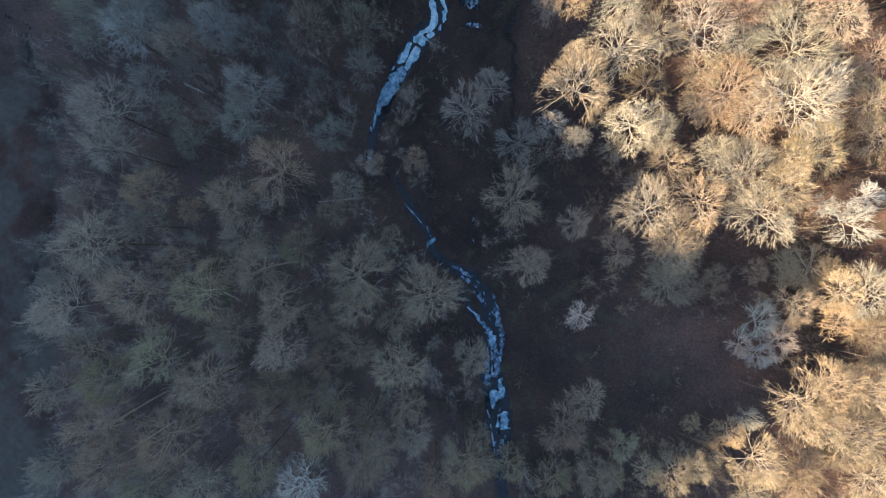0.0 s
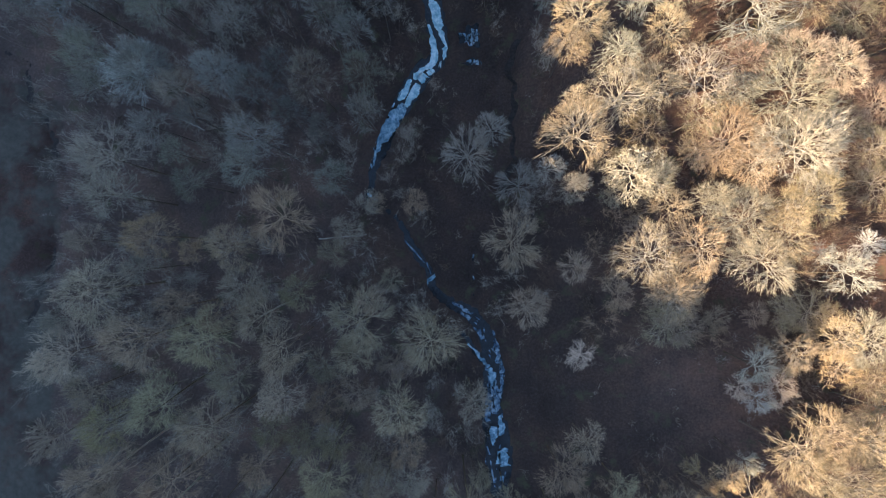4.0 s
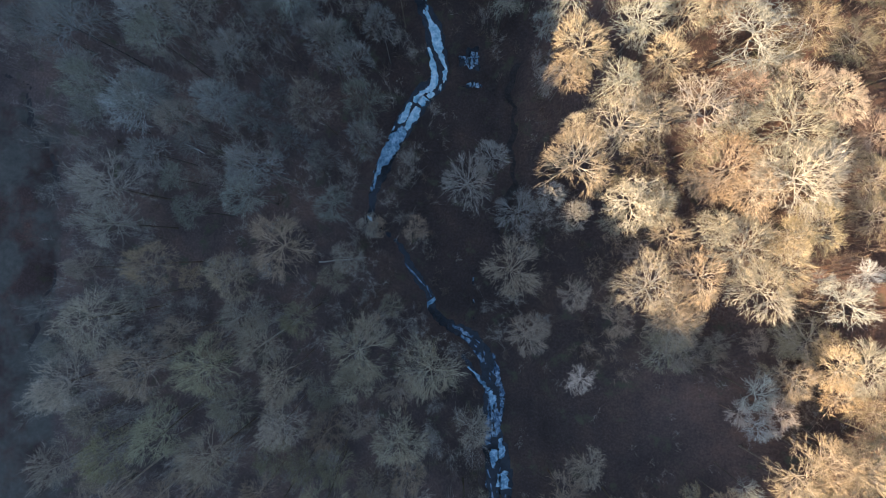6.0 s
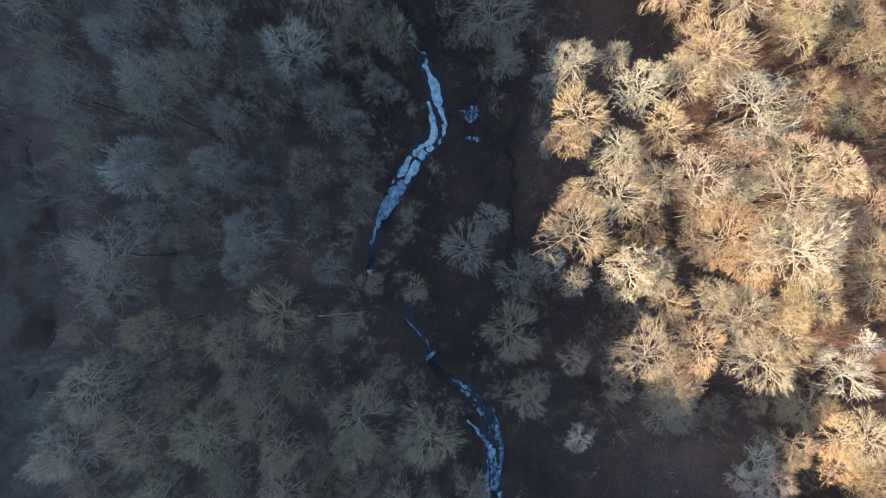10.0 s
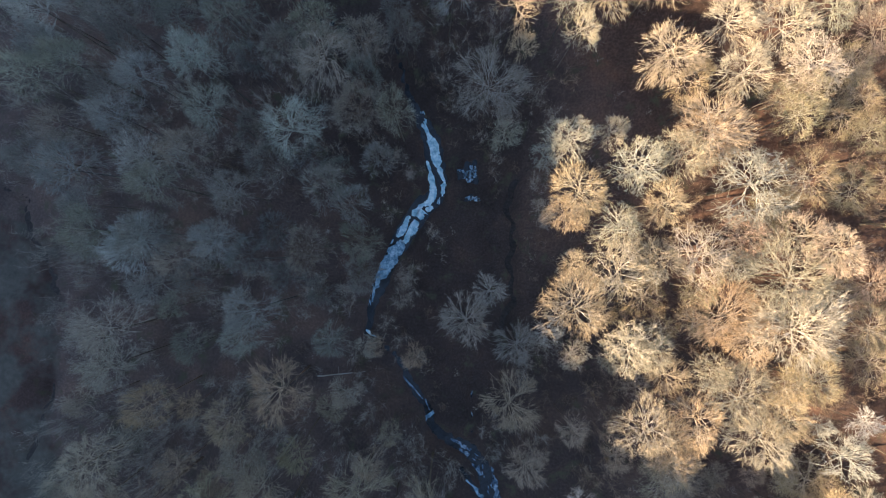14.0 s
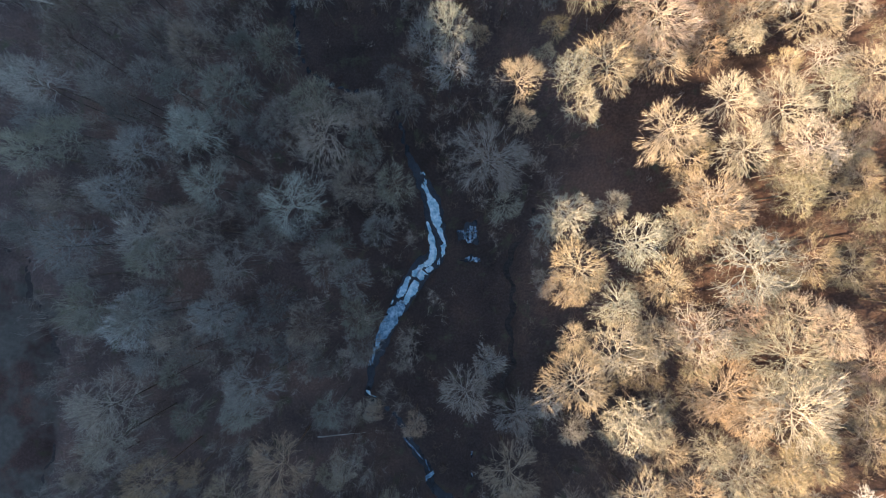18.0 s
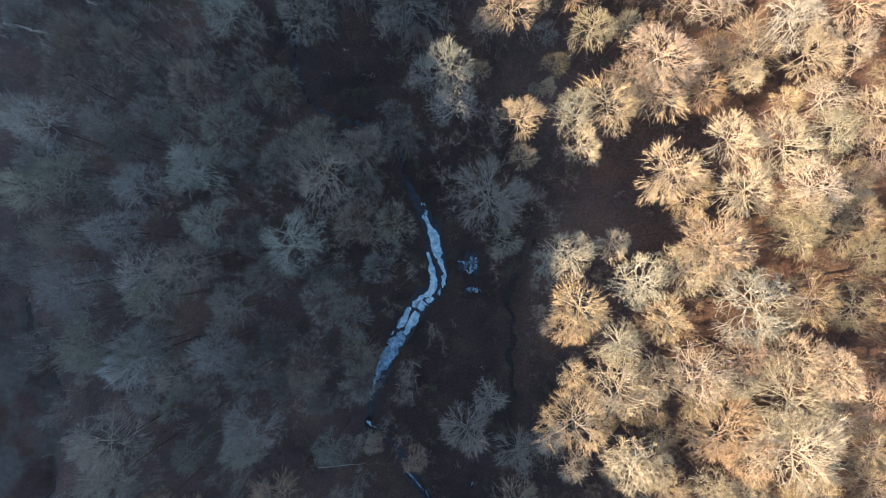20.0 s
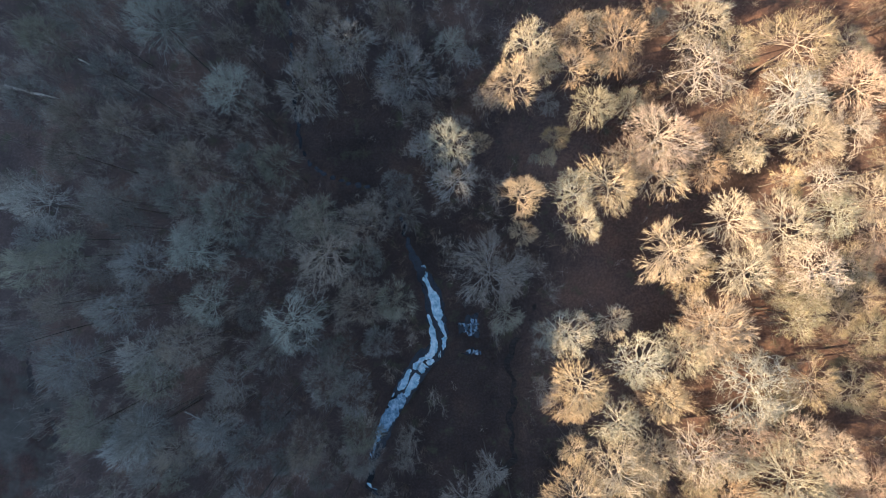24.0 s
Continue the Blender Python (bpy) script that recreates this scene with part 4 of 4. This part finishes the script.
north_west_grey_b = [
    (-30.8, 77.3, 2.9, 22), (-24.2, 50.8, 2.5, 18), (-39.4, 42.1, 3.0, 24), (-49.6, 43.1, 2.5, 18), (-44.7, 36.8, 3.7, 24), (-46.1, 32.5, 2.5, 18),
    (-9.5, 43.5, 3.3, 24), (-5.7, 43.0, 2.7, 22), (-28.1, 43.5, 3.0, 24), (-21.4, 29.7, 2.5, 18), (-17.2, 38.8, 2.5, 18), (-13.0, 36.0, 2.5, 18),
    (-30.1, 38.2, 3.0, 24), (-34.1, 34.2, 3.0, 24), (-26.1, 33.8, 2.9, 22), (-20.7, 36.5, 2.9, 22), (-14.8, 32.9, 3.0, 24), (-11.1, 31.1, 2.7, 22),
    (-52.7, 38.8, 2.5, 18), (-50.0, 48.1, 3.0, 24), (-45.3, 49.4, 3.0, 24), (-37.0, 47.4, 2.9, 22), (-43.3, 47.3, 2.5, 18), (-24.2, 41.6, 2.5, 18),
]
north_west_grey_c = [
    (-34.1, 56.4, 2.5, 18), (-37.6, 57.9, 2.4, 18), (-32.0, 51.5, 2.5, 18), (-51.2, 57.6, 2.7, 22), (-44.4, 78.0, 2.7, 22), (-27.1, 76.9, 2.4, 18),
    (-10.1, 48.0, 2.5, 18), (-8.0, 37.4, 2.3, 18), (-42.0, 28.9, 3.4, 24), (-28.1, 27.7, 2.9, 22), (-15.8, 79.7, 2.4, 18), (-22.8, 79.7, 2.1, 18),
    (-6.6, 79.0, 2.5, 18), (-3.1, 67.0, 2.1, 18), (-35.6, 28.4, 2.7, 22),
]
north_west_pale = [
    (-34.7, 76.6, 4.0, 24), (-25.4, 69.3, 3.3, 24), (-48.0, 55.1, 3.4, 24), (-14.5, 50.1, 4.2, 24), (-29.1, 48.8, 3.3, 24), (-36.0, 38.2, 4.0, 24),
    (-17.5, 41.5, 3.8, 24), (-37.4, 27.2, 3.7, 24), (-41.9, 55.4, 2.5, 18), (8.2, 42.2, 2.3, 18),
]
north_half_lit = [
    (0.1, 63.3, 3.0, 24), (1.1, 58.9, 2.9, 22), (-1.7, 62.6, 2.5, 18), (1.1, 76.9, 2.3, 18), (3.5, 75.6, 2.0, 13), (14.0, 69.6, 1.7, 13),
]
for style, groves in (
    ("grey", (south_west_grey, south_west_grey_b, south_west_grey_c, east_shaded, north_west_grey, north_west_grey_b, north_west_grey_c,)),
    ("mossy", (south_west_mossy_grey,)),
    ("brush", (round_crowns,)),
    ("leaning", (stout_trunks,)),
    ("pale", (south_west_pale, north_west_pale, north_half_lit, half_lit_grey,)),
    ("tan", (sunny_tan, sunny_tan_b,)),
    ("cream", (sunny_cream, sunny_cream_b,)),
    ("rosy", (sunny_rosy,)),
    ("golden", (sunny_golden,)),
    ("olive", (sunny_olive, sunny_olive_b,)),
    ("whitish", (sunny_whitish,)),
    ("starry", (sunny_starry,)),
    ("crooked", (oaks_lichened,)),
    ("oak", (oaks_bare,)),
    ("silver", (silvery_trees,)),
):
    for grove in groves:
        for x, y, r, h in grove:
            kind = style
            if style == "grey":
                # grey trees take darker twigs in the north and by the upper stream, paler ones towards the meadow
                kind = "dark_grey" if y > 58 or (-26 < x < 2 and y > 20) else "pale" if x < -33 and y < 26 else "grey"
            # sunny trees in the south take the twigs darkened for weaker sun
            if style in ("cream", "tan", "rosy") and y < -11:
                kind = "weak_sun"
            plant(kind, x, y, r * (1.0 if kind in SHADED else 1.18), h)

# clearings: east, north, half widths
CLEARINGS = [(30, -17, 15, 9), (52, -3, 15, 3.5), (4, 17, 6, 17), (14, -17, 7, 14), (28, 47, 10, 10), (-14, 65, 9, 7), (15, 66, 7, 12), (40, 56, 18, 4), (-37, 11, 4, 4), (4, 30, 5, 10), (-61, 22, 4.5, 15)]


def in_clearing(x, y):
    return any(((x - cx) / rx) ** 2 + ((y - cy) / ry) ** 2 < 1 for cx, cy, rx, ry in CLEARINGS)


def in_wood(x, y):
    return x > (-58 if y < 34 else -80) + 2.5 * math.sin(y * 0.21)


# a few tall trees just outside the ones seen whole
fill = random.Random(19)


def free_spot(box, room, edge_only, open_too=False):
    while True:
        x, y = fill.uniform(box[0], box[1]), fill.uniform(box[2], box[3])
        if edge_only and abs(x) < 60 and -33 < y < 88:
            continue
        if (in_clearing(x, y) and not open_too) or not in_wood(x, y) or float(bank_gap(x, y)[0]) < 1.2:
            continue
        if min(math.hypot(x - px, y - py) for px, py, _ in PLANTED) > room:
            return x, y


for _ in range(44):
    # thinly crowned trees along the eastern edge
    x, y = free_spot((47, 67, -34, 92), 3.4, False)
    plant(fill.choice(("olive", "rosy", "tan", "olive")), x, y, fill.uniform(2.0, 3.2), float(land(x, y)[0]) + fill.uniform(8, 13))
for _ in range(12):
    x, y = free_spot((-74, 74, -44, 108), 5.0, True)
    plant("tan" if x > 25 else "grey", x, y, fill.uniform(2.6, 3.8), float(land(x, y)[0]) + fill.uniform(14, 20))


# ---- undergrowth ----
def thicket(name, label, count, room, high_lo, high_hi, spread, rods, shoots, material, seed, thin, box=(-66, 68, -38, 94), open_too=False):
    """Saplings or bushes past counting, as one mesh: rods from each root, with side shoots."""
    rng = np.random.default_rng(seed)
    brush = Wood()
    for _ in range(count):
        x, y = free_spot(box, room, False, open_too)
        high = rng.uniform(high_lo, high_hi)
        root = np.array([x, y, ground_height(x, y) - 0.05])
        n = int(rods * rng.uniform(0.7, 1.3))
        at = root + np.concatenate([rng.normal(0, 0.10 * spread, (n, 2)), np.zeros((n, 1))], 1)
        tip = at + np.concatenate([rng.normal(0, 0.42 * spread, (n, 2)), high * rng.uniform(0.6, 1.0, (n, 1))], 1)
        brush.twigs(at, tip, thin * 0.9, rng)
        at, tip = np.repeat(at, shoots, 0), np.repeat(tip, shoots, 0)
        mid = at + (tip - at) * rng.uniform(0.7, 1.0, (len(at), 1))
        d = unit(unit(tip - at) * 0.6 + rng.normal(0, 0.6, at.shape) + np.array([0, 0, 0.15]))
        brush.twigs(mid, mid + d * spread * rng.uniform(0.3, 0.75, (len(at), 1)), thin, rng)
    return tagged(new(name, brush.mesh(name, material)), label, "undergrowth", kind="stuff")


thicket("saplings", "slim bare grey-brown saplings between the tall trees", 640, 1.3, 4, 12, 2.0, 12, 22, TWIG_GREY, 71, 0.0135, (-66, 15, -38, 94))
thicket("tan_saplings", "slim bare tan saplings under the sunlit trees", 460, 1.0, 3, 8, 1.7, 12, 18, TWIG_DULL, 73, 0.018, (17, 68, -34, 94))
thicket("low_brush", "thin dry brush scattered over the leaf litter", 500, 0.5, 0.3, 1.4, 0.9, 9, 4, TWIG_GREY, 74, 0.014, (-30, 66, -38, 94), True)
thicket("undergrowth", "tangled leafless brown undergrowth on the forest floor", 2200, 0.5, 0.6, 2.8, 1.1, 12, 5, TWIG_BRUSH, 72, 0.018)


# ---- fallen trunks ----
def fallen_log(x0, y0, x1, y1, r, seed, material):
    rng = np.random.default_rng(seed)
    n = 8
    s = np.linspace(0, 1, n)
    x, y = x0 + (x1 - x0) * s, y0 + (y1 - y0) * s
    bend = rng.normal(0, 0.4 * r, n)
    pts = np.stack([x + bend, y + bend[::-1], np.array([ground_height(a, b) for a, b in zip(x, y)]) + r * 0.75], 1)
    log = Wood()
    log.tube(pts, r * (1 - 0.55 * s), 8)
    root = tagged(new("fallen_log", None), "pale fallen tree trunk lying on leaf litter", "log", "fallen trunks")
    part("trunk", log.mesh("trunk", material), root)
    for i in range(2):
        at, tan = along(pts, 0.45 + 0.18 * i)
        way = unit(tan * 0.8 + np.array([*rng.normal(0, 0.6, 2), 0.35]))
        stub = Wood()
        stub.tube(curve_line(at, way, rng.uniform(0.8, 1.8), 4, 0.1, 0.1, rng), np.linspace(r * 0.35, 0.02, 4), 5)
        part("branch", stub.mesh("branch", material), root)


for log in ((-67.0, 75.0, -59.0, 73.0, 0.26, 1, BARK_WHITE), (-55.4, 79.0, -52.6, 77.6, 0.18, 2, BARK_WHITE), (-19.0, 7.2, -11.6, 7.8, 0.12, 3, BARK_GREY), (-39.3, 25.2, -36.3, 23.7, 0.13, 4, BARK_PALE)):
    fallen_log(*log)
